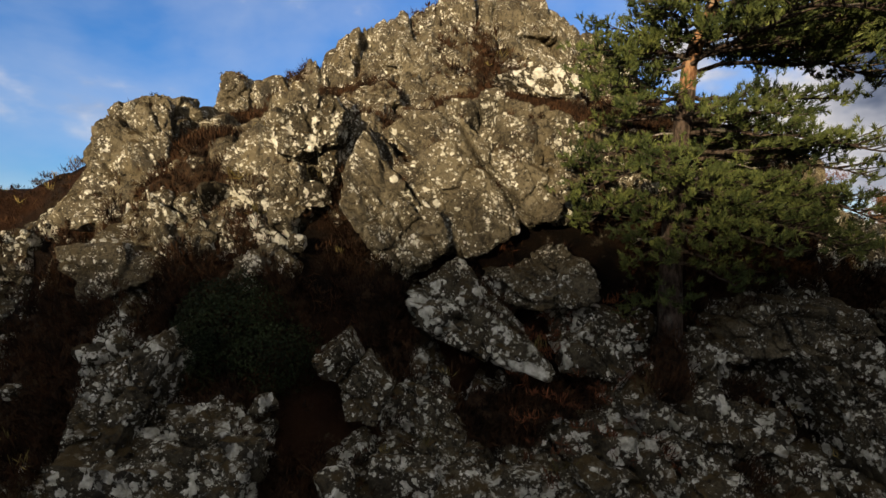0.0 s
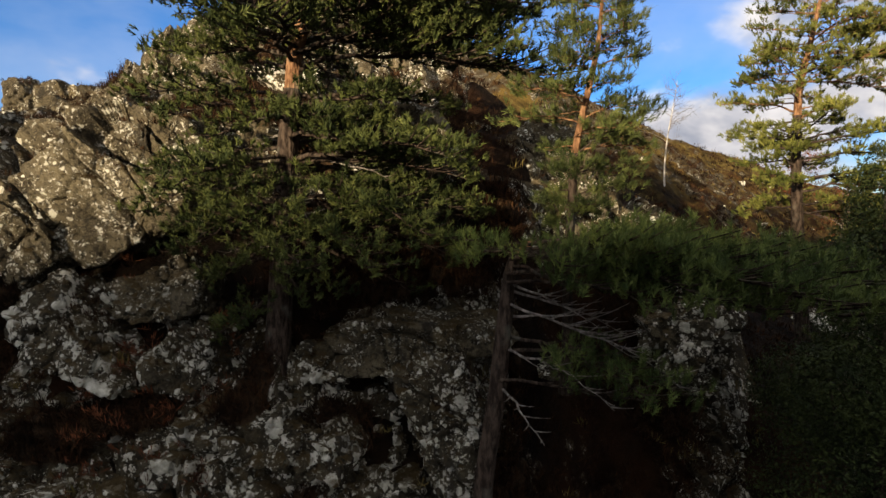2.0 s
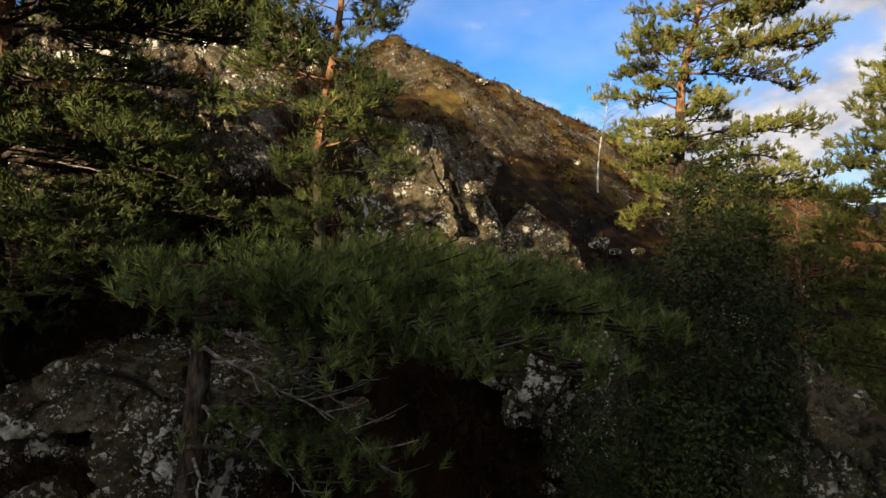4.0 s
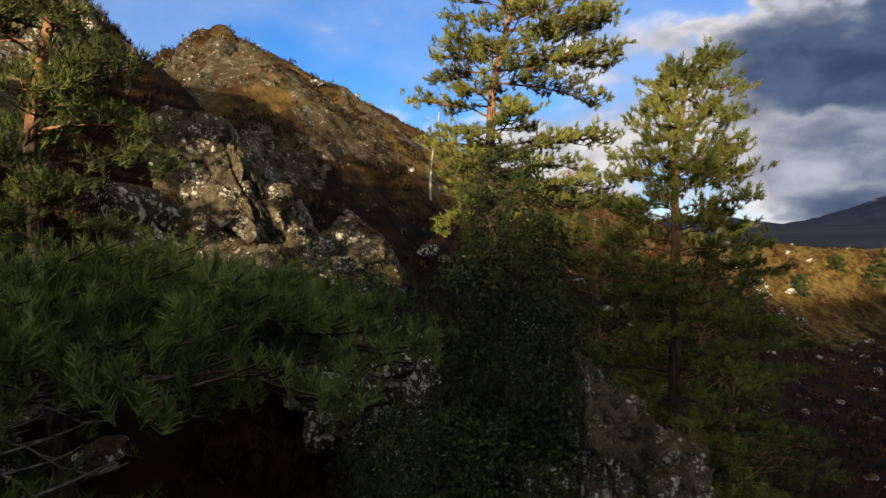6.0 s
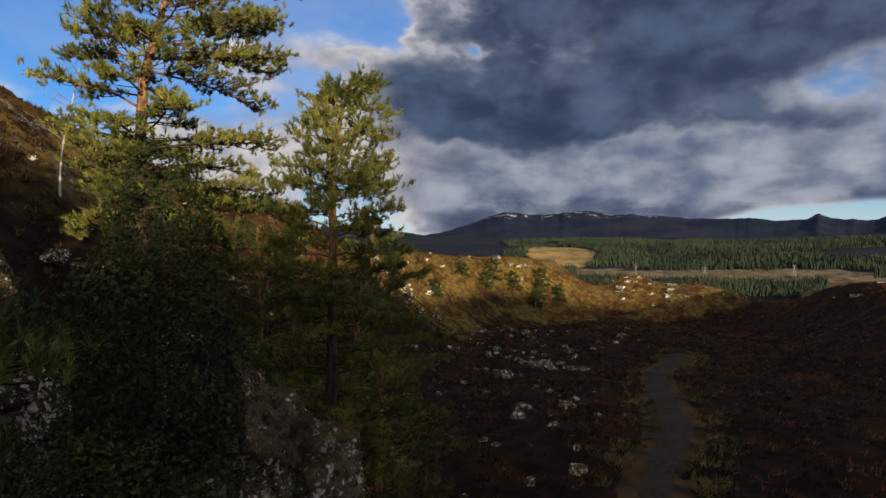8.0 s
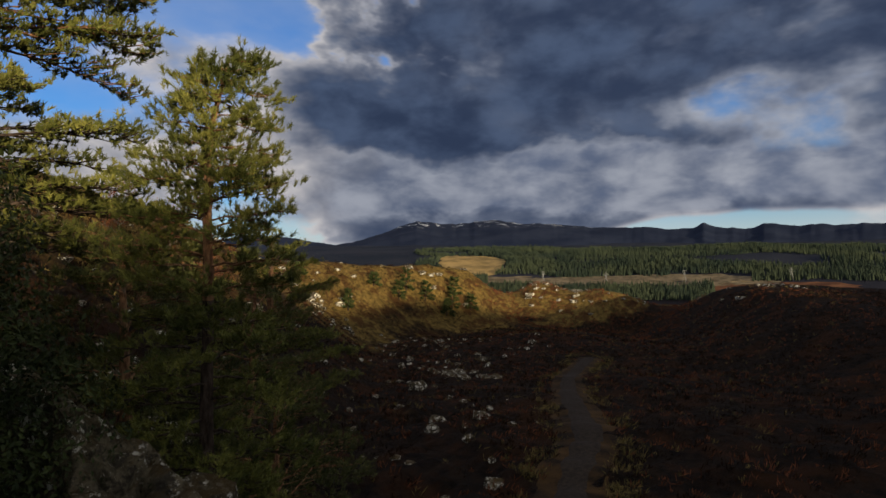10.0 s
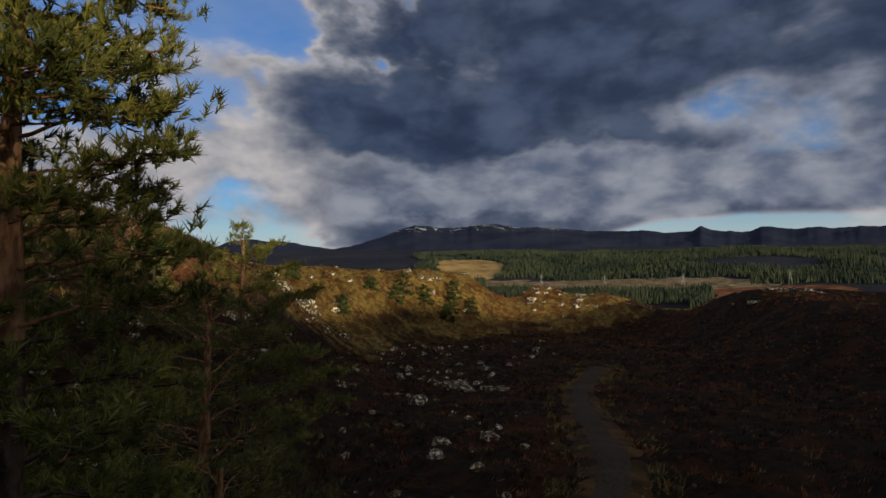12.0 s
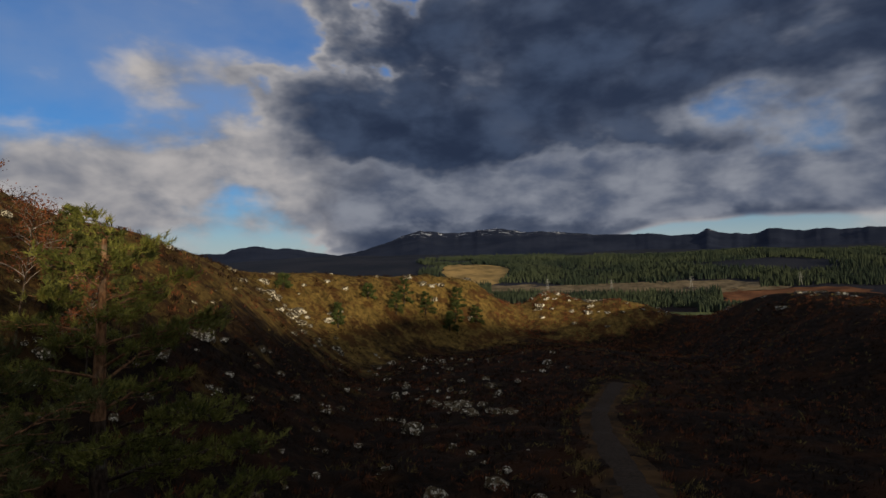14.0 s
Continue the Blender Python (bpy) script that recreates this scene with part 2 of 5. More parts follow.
def heath_colour(k):
    # heath tones darkened to hold the valley's shade, too dark for sunlit ground
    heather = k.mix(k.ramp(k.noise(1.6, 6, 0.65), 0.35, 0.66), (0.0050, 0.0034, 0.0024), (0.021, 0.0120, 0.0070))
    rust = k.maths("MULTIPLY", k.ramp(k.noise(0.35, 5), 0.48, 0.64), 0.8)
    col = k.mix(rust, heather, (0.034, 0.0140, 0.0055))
    grass = k.mix(k.ramp(k.noise(1.1, 8, 0.72), 0.30, 0.70), (0.050, 0.036, 0.010), (0.245, 0.162, 0.046))
    turf = k.t.nodes.new("ShaderNodeAttribute")
    turf.attribute_name = "turf"
    amount = k.maths("ADD", turf.outputs["Fac"], k.maths("MULTIPLY", k.noise(0.28, 8, 0.68), 0.95))
    grass = k.mix(k.maths("MULTIPLY", k.ramp(k.noise(0.33, 9, 0.74), 0.48, 0.58), 0.85), grass, (0.062, 0.027, 0.010))
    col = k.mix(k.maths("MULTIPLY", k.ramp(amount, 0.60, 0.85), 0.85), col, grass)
    # bare heath beyond the strath, its blue distance haze painted into the colour
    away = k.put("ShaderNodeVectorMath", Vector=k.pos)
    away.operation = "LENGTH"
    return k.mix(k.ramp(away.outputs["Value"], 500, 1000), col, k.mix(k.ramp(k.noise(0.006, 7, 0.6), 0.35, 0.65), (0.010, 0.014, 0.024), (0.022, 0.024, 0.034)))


def mat_ground():
    k = Nodes("heath_ground", 0.95)
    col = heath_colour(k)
    # bare rock breaks through on the steep parts
    rock, lichen = rock_colour(k)
    rock = k.mix(0.25, rock, (0.085, 0.075, 0.058))
    steep = k.maths("SUBTRACT", 1.0, k.up())
    bare = k.t.nodes.new("ShaderNodeAttribute")
    bare.attribute_name = "bare"
    show = k.ramp(k.maths("ADD", k.maths("ADD", k.maths("MULTIPLY", steep, 0.5), bare.outputs["Fac"]), k.maths("MULTIPLY", k.noise(1.3, 8, 0.68), 0.75)), 0.70, 0.77)
    col = k.mix(k.maths("MULTIPLY", show, k.ramp(k.noise(2.6, 5, 0.65), 0.36, 0.56)), col, rock)
    k.bump(k.noise(2.4, 10, 0.75), 1.0, 0.30)
    k.bump(k.noise(45, 4, 0.7), 0.7, 0.02)
    return k.done(col)


def mat_bark(name, low, high):
    k = Nodes(name, 0.9)
    v = k.stretch(1, 1, 0.35)
    col = k.mix(k.ramp(k.noise(16, 6, 0.6, v), 0.36, 0.66), low, high)
    col = k.mix(k.maths("MULTIPLY", k.ramp(k.noise(3, 4), 0.55, 0.75), 0.5), col, (0.16, 0.16, 0.13))
    k.bump(k.cells(22, vec=v), 0.9, 0.03)
    return k.done(col)


def mat_leaf(name, low, high, rough=0.55):
    k = Nodes(name, rough)
    rnd = k.t.nodes["Geometry"].outputs["Random Per Island"]
    col = k.mix(k.maths("ADD", k.maths("MULTIPLY", rnd, 0.4), k.maths("MULTIPLY", k.ramp(k.noise(7.0, 2), 0.36, 0.66), 0.6)), low, high)
    col = k.mix(k.ramp(k.noise(1.7, 4), 0.35, 0.7), col, tuple(0.62 * a for a in low))
    return k.done(col)


def mat_plain(name, low, high, scale, rough=0.85):
    k = Nodes(name, rough)
    k.bump(k.noise(scale * 3, 5), 0.5, 0.02)
    return k.done(k.mix(k.ramp(k.noise(scale, 6, 0.62), 0.32, 0.68), low, high))


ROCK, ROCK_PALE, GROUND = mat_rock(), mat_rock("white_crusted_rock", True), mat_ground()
CRAG, CRAG_DRY = mat_crag("crusted_heathery_rock", True), mat_crag("heathery_rock", False)
BARK = mat_bark("pine_bark_grey", (0.020, 0.014, 0.011), (0.080, 0.058, 0.044))
BARK_RED = mat_bark("pine_bark_orange", (0.10, 0.050, 0.026), (0.29, 0.16, 0.085))
TWIG = mat_bark("dead_wood", (0.10, 0.085, 0.075), (0.30, 0.26, 0.23))
BIRCH = mat_bark("birch_bark", (0.30, 0.27, 0.24), (0.62, 0.58, 0.52))
NEEDLE = mat_leaf("pine_needles", (0.040, 0.051, 0.018), (0.172, 0.170, 0.052))
NEEDLE_GREEN = mat_leaf("pine_needles_green", (0.030, 0.044, 0.015), (0.150, 0.165, 0.047))
NEEDLE_BRIGHT = mat_leaf("pine_needles_fresh", (0.040, 0.064, 0.020), (0.190, 0.225, 0.062))
NEEDLE_DARK = mat_leaf("pine_needles_dark", (0.028, 0.042, 0.014), (0.10, 0.12, 0.038))
NEEDLE_Y = mat_leaf("pine_needles_yellowed", (0.070, 0.086, 0.021), (0.270, 0.258, 0.062))
HOLLY = mat_leaf("holly_leaves", (0.020, 0.030, 0.010), (0.068, 0.082, 0.024), 0.42)
# HEATHER at about 0.55: the valley's shade put into the twig colour
SHADED_TWIGS = mat_leaf("shaded_heather_twigs", (0.008, 0.0045, 0.0028), (0.040, 0.019, 0.009), 0.9)
JUNIPER = mat_leaf("juniper_sprays", (0.012, 0.018, 0.008), (0.045, 0.056, 0.020), 0.7)
HEATHER = mat_leaf("heather_twigs", (0.014, 0.008, 0.005), (0.075, 0.036, 0.016), 0.9)
GRASS = mat_leaf("dry_grass", (0.10, 0.085, 0.026), (0.30, 0.22, 0.08), 0.8)
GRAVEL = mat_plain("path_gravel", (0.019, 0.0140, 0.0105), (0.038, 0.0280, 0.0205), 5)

# ---- tools ----
def hashed(ix, iy, iz):
    h = (ix * 374761393 + iy * 668265263 + iz * 2147483647 + 1013904223) & 0xFFFFFFFF
    h = ((h ^ (h >> 13)) * 1274126177) & 0xFFFFFFFF
    return ((h ^ (h >> 16)) & 0xFFFF) / 65535.0 * 2 - 1


def lattice(x, y, z=0.0):
    """Smooth value noise from -1 to 1 for arrays."""
    x, y, z = np.broadcast_arrays(np.asarray(x, float), np.asarray(y, float), np.asarray(z, float))
    fx, fy, fz = np.floor(x), np.floor(y), np.floor(z)
    ix, iy, iz = fx.astype(np.int64), fy.astype(np.int64), fz.astype(np.int64)
    u, v, w = x - fx, y - fy, z - fz
    u, v, w = u * u * (3 - 2 * u), v * v * (3 - 2 * v), w * w * (3 - 2 * w)
    total = 0.0
    for dx in (0, 1):
        for dy in (0, 1):
            for dz in (0, 1):
                total = total + hashed(ix + dx, iy + dy, iz + dz) * (u if dx else 1 - u) * (v if dy else 1 - v) * (w if dz else 1 - w)
    return total


def fractal(x, y, z=0.0, octaves=4, gain=0.5):
    total, amp = 0.0, 1.0
    for o in range(octaves):
        total = total + amp * lattice(x * 2**o + 17.3 * o, y * 2**o - 9.1 * o, np.asarray(z) * 2**o + 5.7 * o)
        amp *= gain
    return total


def sm(a, b, t):
    t = np.clip((np.asarray(t, float) - a) / (b - a), 0, 1)
    return t * t * (3 - 2 * t)


def mesh_of(name, verts, faces, mats, smooth=True, index=None, keen=0):
    me = bpy.data.meshes.new(name)
    verts = np.asarray(verts, dtype=np.float32).reshape(-1, 3)
    faces = np.asarray(faces, dtype=np.int32)
    k = faces.shape[1]
    me.vertices.add(len(verts))
    me.vertices.foreach_set("co", verts.ravel())
    me.loops.add(faces.size)
    me.loops.foreach_set("vertex_index", faces.ravel())
    me.polygons.add(len(faces))
    me.polygons.foreach_set("loop_start", np.arange(0, faces.size, k, dtype=np.int32))
    me.polygons.foreach_set("use_smooth", np.full(len(faces), smooth))
    for m in mats if isinstance(mats, (list, tuple)) else [mats]:
        me.materials.append(m)
    if index is not None:
        me.polygons.foreach_set("material_index", np.asarray(index, dtype=np.int32))
    me.update(calc_edges=True)
    me.validate()
    if keen:
        me.set_sharp_from_angle(angle=radians(keen))
    return me


def thing(name, label, category, at=(0, 0, 0), group="", kind=""):
    ob = new(name)
    ob.location = at
    ob.empty_display_size = 0.2
    return tagged(ob, label, category, group, kind)


def part(name, me, parent, label=""):
    ob = new(name, me)
    ob.parent = parent
    return tagged(ob, label)


def tube(points, radii, sides=7):
    """Vertices and quads of a tapering round limb along points."""
    p, r = np.asarray(points, float), np.asarray(radii, float)
    d = np.gradient(p, axis=0)
    d /= np.linalg.norm(d, axis=1, keepdims=True) + 1e-9
    ref = np.array([0.31, 0.17, 0.93]) if abs(d[0, 2]) < 0.8 else np.array([0.93, 0.31, 0.17])
    u = np.cross(d, ref)
    u /= np.linalg.norm(u, axis=1, keepdims=True) + 1e-9
    v = np.cross(d, u)
    ang = np.arange(sides) * 2 * np.pi / sides
    ring = u[:, None] * np.cos(ang)[None, :, None] + v[:, None] * np.sin(ang)[None, :, None]
    verts = (p[:, None] + ring * r[:, None, None]).reshape(-1, 3)
    i, j = np.meshgrid(np.arange(len(p) - 1), np.arange(sides), indexing="ij")
    a, b = i * sides + j, i * sides + (j + 1) % sides
    return verts, np.stack([a, b, b + sides, a + sides], -1).reshape(-1, 4)


def join(pieces):
    """Several (vertices, faces) as one."""
    vs, fs, n = [], [], 0
    for v, f in pieces:
        vs.append(v)
        fs.append(f + n)
        n += len(v)
    return np.concatenate(vs), np.concatenate(fs)


ICO = {}


def ico(level):
    if level not in ICO:
        bm = bmesh.new()
        bmesh.ops.create_icosphere(bm, subdivisions=level, radius=1)
        bm.verts.ensure_lookup_table()
        ICO[level] = (np.array([v.co[:] for v in bm.verts]), np.array([[v.index for v in f.verts] for f in bm.faces]))
        bm.free()
    return ICO[level]


def stone_shape(normals, dists, level=5, rough=0.05, seed=0, keen=90.0, at=(0, 0, 0)):
    """A rock: the convex body within the planes, its edges chipped and its faces broken along the joints."""
    d, faces = ico(level)
    n = np.asarray(normals, float)
    n = n / np.linalg.norm(n, axis=1, keepdims=True)
    q = np.maximum(d @ n.T, 1e-3) / np.asarray(dists, float)[None]
    r = (q**keen).sum(1) ** (-1 / keen)
    p = d * r[:, None]
    size = float(np.mean(dists))
    w = p + np.asarray(at, float) + seed * 3.3
    p = p + d * (fractal(w[:, 0] / size, w[:, 1] / size, w[:, 2] / size, 3) * rough * size)[:, None]
    off = facets(w, size * 0.85, 0.19) + facets(w, size * 0.34, 0.22) if level > 3 else facets(w, size * 0.6, 0.2)
    if level > 5:
        off = off + facets(w, 0.14, 0.20)
    p = p + d * (off + 0.012 * fractal(w[:, 0] * 8, w[:, 1] * 8, w[:, 2] * 8, 2))[:, None]
    return p, faces


def facets(p, size, step):
    """Relief of rock that breaks into angular pieces: every piece has a plane of its own, with a crack round it."""
    p = np.asarray(p, float)
    e = np.stack([(0.57 * p[:, 0] - 0.82 * p[:, 2]) / (1.6 * size), (0.82 * p[:, 0] + 0.57 * p[:, 2]) / size, p[:, 1] / (1.2 * size)], -1)
    e = e + 0.12 * np.stack([lattice(e[:, 0] * 1.7, e[:, 1] * 1.7, e[:, 2] * 1.7 + k) for k in (0.3, 9.1, 21.7)], -1)
    base = np.floor(e).astype(np.int64)
    best, second = np.full(len(e), 9.0), np.full(len(e), 9.0)
    tilt = np.zeros(len(e))
    for dx in (-1, 0, 1):
        for dy in (-1, 0, 1):
            for dz in (-1, 0, 1):
                c = base + (dx, dy, dz)
                h = [hashed(c[:, 0] + 57 * k, c[:, 1] - 31 * k, c[:, 2] + 11 * k) for k in range(6)]
                g = e - (c + 0.5 + 0.42 * np.stack(h[:3], -1))
                dist = np.sqrt((g * g).sum(1))
                near = dist < best
                second = np.where(near, best, np.minimum(second, dist))
                best = np.where(near, dist, best)
                tilt = np.where(near, 0.8 * h[3] + 1.1 * (h[4] * g[:, 0] + h[5] * g[:, 1]), tilt)
    edge = second - best
    return size * step * (tilt - 0.8 * np.exp(-((edge / 0.06) ** 2)))


def jointed(x, y, z, amount):
    """Steps and cracks of rock that breaks along three sets of joints, coarse and fine."""
    wx = 0.22 * fractal(x * 0.9, y * 0.9, z * 0.9, 3)
    wz = 0.22 * fractal(x * 0.9 + 31, y * 0.9, z * 0.9, 3)
    total = 0.0
    for size, step, crack in ((0.85, 0.10, 0.045), (0.34, 0.045, 0.02), (0.13, 0.018, 0.0)):
        b = (0.62 * x - 0.25 * y + 0.74 * z + wx) / size
        j = (-0.70 * x + 0.15 * y + 0.70 * z + wz) / (size * 1.7)
        k = (0.25 * x + 0.95 * y + 0.15 * z + wx) / (size * 1.4)
        total = total + step * hashed(np.floor(b).astype(np.int64), np.floor(j).astype(np.int64), np.floor(k).astype(np.int64))
        total = total + 0.5 * step * (b - np.floor(b) - 0.5)
        if crack:
            near = np.minimum(np.minimum(np.abs(b - np.round(b)), 1.4 * np.abs(j - np.round(j))) * size, 1.0)
            total = total - crack * np.exp(-((near / (0.055 * size + 0.008)) ** 2))
    total = total + 0.02 * fractal(x * 7, y * 7, z * 7, 3, 0.6)
    return total * amount


def loose_planes(rng, n=11, flat=1.0):
    normals = rng.normal(size=(n, 3))
    normals[:, 2] *= flat
    normals = np.vstack([normals, [[1, 0, 0], [-1, 0, 0], [0, 1, 0], [0, -1, 0], [0, 0, 1], [0, 0, -1]]])
    return normals, np.concatenate([rng.uniform(0.72, 1.05, n), np.full(6, 1.05)])

# ---- the land ----
AX, NX = np.array([0.87, 0.493]), np.array([-0.493, 0.87])   # along the little valley, and across it to the north


def valley(x, y):
    a, n = x * AX[0] + y * AX[1], x * NX[0] + y * NX[1]
    floor = -8.6 - 0.05 * np.clip(a - 40, -30, 150) - 0.052 * np.clip(a - 190, 0, 430)
    crest = np.interp(a, [-60, -10, 10, 23, 40, 63, 80, 94, 112, 125, 132, 138, 146, 155, 190, 260], [3, 5, 9, 12.2, 7.5, 3.8, 2.3, 0.2, -0.2, -0.4, -1.7, -3.5, -9, -13, -15, -24])
    n0 = np.interp(a, [10, 27, 45, 70, 91, 114, 123, 132], [-2, 1, 8, 13, 19, 9, 4, 0])
    n1 = np.interp(a, [10, 27, 63, 91, 114, 123, 132], [30, 31, 31, 38, 25, 19, 12])
    north = sm(0, 1, (n - n0) / (n1 - n0)) * 0.6 + np.clip((n - n0) / (n1 - n0), 0, 1) * 0.4
    h = floor + np.maximum(crest - floor, 0) * north - 0.16 * np.clip(n - n1, 0, 60)
    south = sm(-19, -38, n) * (1 - sm(112, 150, a))
    h = h + (-5.0 + 1.5 * np.exp(-(((a - 112) / 14) ** 2 + ((n + 37) / 12) ** 2)) - floor) * south
    h = h + 8.2 * np.exp(-(((a - 141) / 9) ** 2 + ((n + 4) / 9.5) ** 2)) + 6.6 * np.exp(-(((a - 134) / 8) ** 2 + ((n + 18) / 9) ** 2))
    return h


def crag_foot(x):
    foot = 10.6 + np.interp(x, [-30, -15, -9, -6.5, -4.2, 0, 3, 6, 8, 9.5, 11.7, 13, 16, 20], [6, 4, 2.4, 0.9, 0.0, 0.0, 0.2, 0.6, 1.5, 3.2, 4.2, 5.0, 6.0, 7.5])
    return foot + 0.3 * lattice(x * 0.5, 3.3)


def crag(x, y):
    foot = crag_foot(x)
    top = np.interp(x, [-30, -12, -8, -5, 2, 7, 10, 14, 20], [0.5, 1.0, 1.7, 1.9, 2.3, 2.2, 1.9, 0.2, -2])
    low = np.interp(x, [-12, 8, 14, 20], [-6.0, -6.2, -6.5, -8])
    f = (y - foot)
    rise = np.interp(x, [-14, -7, -3, 5, 9], [0.12, 0.30, 0.42, 0.40, 0.2])
    back = np.clip(f - 0.4, 0, 60)
    h = low + (top - low) * np.interp(f, [-5, -2.6, -1.9, -1.1, -0.55, 0.1, 0.8], [0, 0.333, 0.48, 0.605, 0.728, 0.93, 1.0]) + np.minimum(back, 5.0) * rise + np.clip(back - 5.0, 0, 60) * 0.10
    h = h - 3.0 * sm(-5.0, -10.0, f)
    # the rocky top of the crag
    across = np.where(x < 1.6, 0.50 * (1.6 - x), 0.60 * (x - 1.6))
    cone = 8.4 - np.sqrt(across**2 + 0.2) - np.where(y < 18.2, 1.35 * (18.2 - y), 0.35 * (y - 18.2))
    lift = cone - h
    return h + 0.5 * (lift + np.sqrt(lift * lift + 0.25)) - 0.10


def land(x, y):
    """Height of the ground, before its roughness."""
    w = sm(9, 18, x + 0.6 * (y - 14))
    h = crag(x, y) * (1 - w) + valley(x, y) * w
    # the high moor to the south-west, behind which the sun stands
    s = -(x * SUN_WAY.x + y * SUN_WAY.y) / math.cos(radians(SUN_HEIGHT))
    lat = np.interp(0.906 * x - 0.423 * y, [-212, -12, -4, 3, 33.5, 61, 84.5, 101, 301], [-213, -13, -5.4, 0.8, 19.5, 45.2, 68, 84.7, 285])
    # unseen crest, its height and bump set to place the shadow line
    wall = 24.3 + 0.06 * np.clip(lat + 4, -150, 75) + 0.06 * np.clip(lat + 4, -14, 0) + 1.0 * np.exp(-(((lat - 6.5) / 5.5) ** 2)) + 0.7 * lattice(lat * 0.08, 0.5)
    wall = wall - np.interp(lat, [40, 55, 63, 76, 86], [0, 2.8, 5.0, 5.0, 0])   # an unseen dip in the moor, cut so sun reaches the knolls
    ridge = np.exp(-(((s + 200) / 60) ** 2))
    h = h * (1 - ridge) + wall * ridge
    # wide strath and far slopes
    r = np.hypot(x - 15, y - 5)
    az = np.degrees(np.arctan2(x - 15, y - 5))
    far = -45 + 66 * sm(640, 1350, r) + 40 * sm(1350, 2600, r) + 6 * fractal(x / 260, y / 260, 0, 4)
    wf = sm(250, 620, r) * sm(10, 40, az) * (1 - sm(118, 150, az))
    return h * (1 - wf) + far * wf


def hill_ribs(x, y, h):
    """Ribs of rock that break through the hill above the crag: their height, and where they show."""
    a, n = x * AX[0] + y * AX[1], x * NX[0] + y * NX[1]
    hill = np.exp(-(((a - 24) / 17) ** 2 + ((n - 24) / 9) ** 2)) * sm(11, 15, n)
    rib = sm(-0.12, 0.40, fractal((x - 0.5 * y) * 0.30, (x + 1.4 * y) * 0.17, 6.6, 4)) * hill
    return rib * (0.30 + 3.2 * jointed(x * 0.6, y * 0.6, h * 0.6, 1.0)), rib


def ground_height(x, y):
    x, y = np.asarray(x, float), np.asarray(y, float)
    h = land(x, y)
    r = np.hypot(x - 8, y - 12)
    near = 1 - sm(25, 60, r)
    rough = 0.28 * fractal(x * 0.45, y * 0.45, 1.7, 5, 0.55) * (0.4 + near)
    steps = 0.22 * np.abs(lattice(x * 0.9 + 3, y * 1.3, h * 0.9)) * near
    wide = 1.0 * fractal(x / 22, y / 22, 4.2, 3) * sm(22, 60, r) * (1 - 0.5 * sm(300, 600, r))
    steep = near * sm(0.5, 3.0, np.abs(land(x, y + 0.8) - land(x, y - 0.8)))
    rock = 0.7 * jointed(x, y, h, 1.0) * steep if np.any(steep > 0) else 0.0
    return h + rough + steps + wide + rock + hill_ribs(x, y, h)[0]


def spread(lo, hi, step, mid_lo, mid_hi, mid_step, end):
    """Grid lines: fine in the middle, wider outside, out to the horizon."""
    core = np.arange(lo, hi, step)
    left, right = np.arange(mid_lo, lo, mid_step), np.arange(hi, mid_hi, mid_step)
    grow, g, v = [], mid_step, 0.0
    while v < end:
        g *= 1.09
        v += g
        grow.append(v)
    grow = np.array(grow)
    return np.concatenate([mid_lo - grow[::-1], left, core, right, mid_hi + grow])


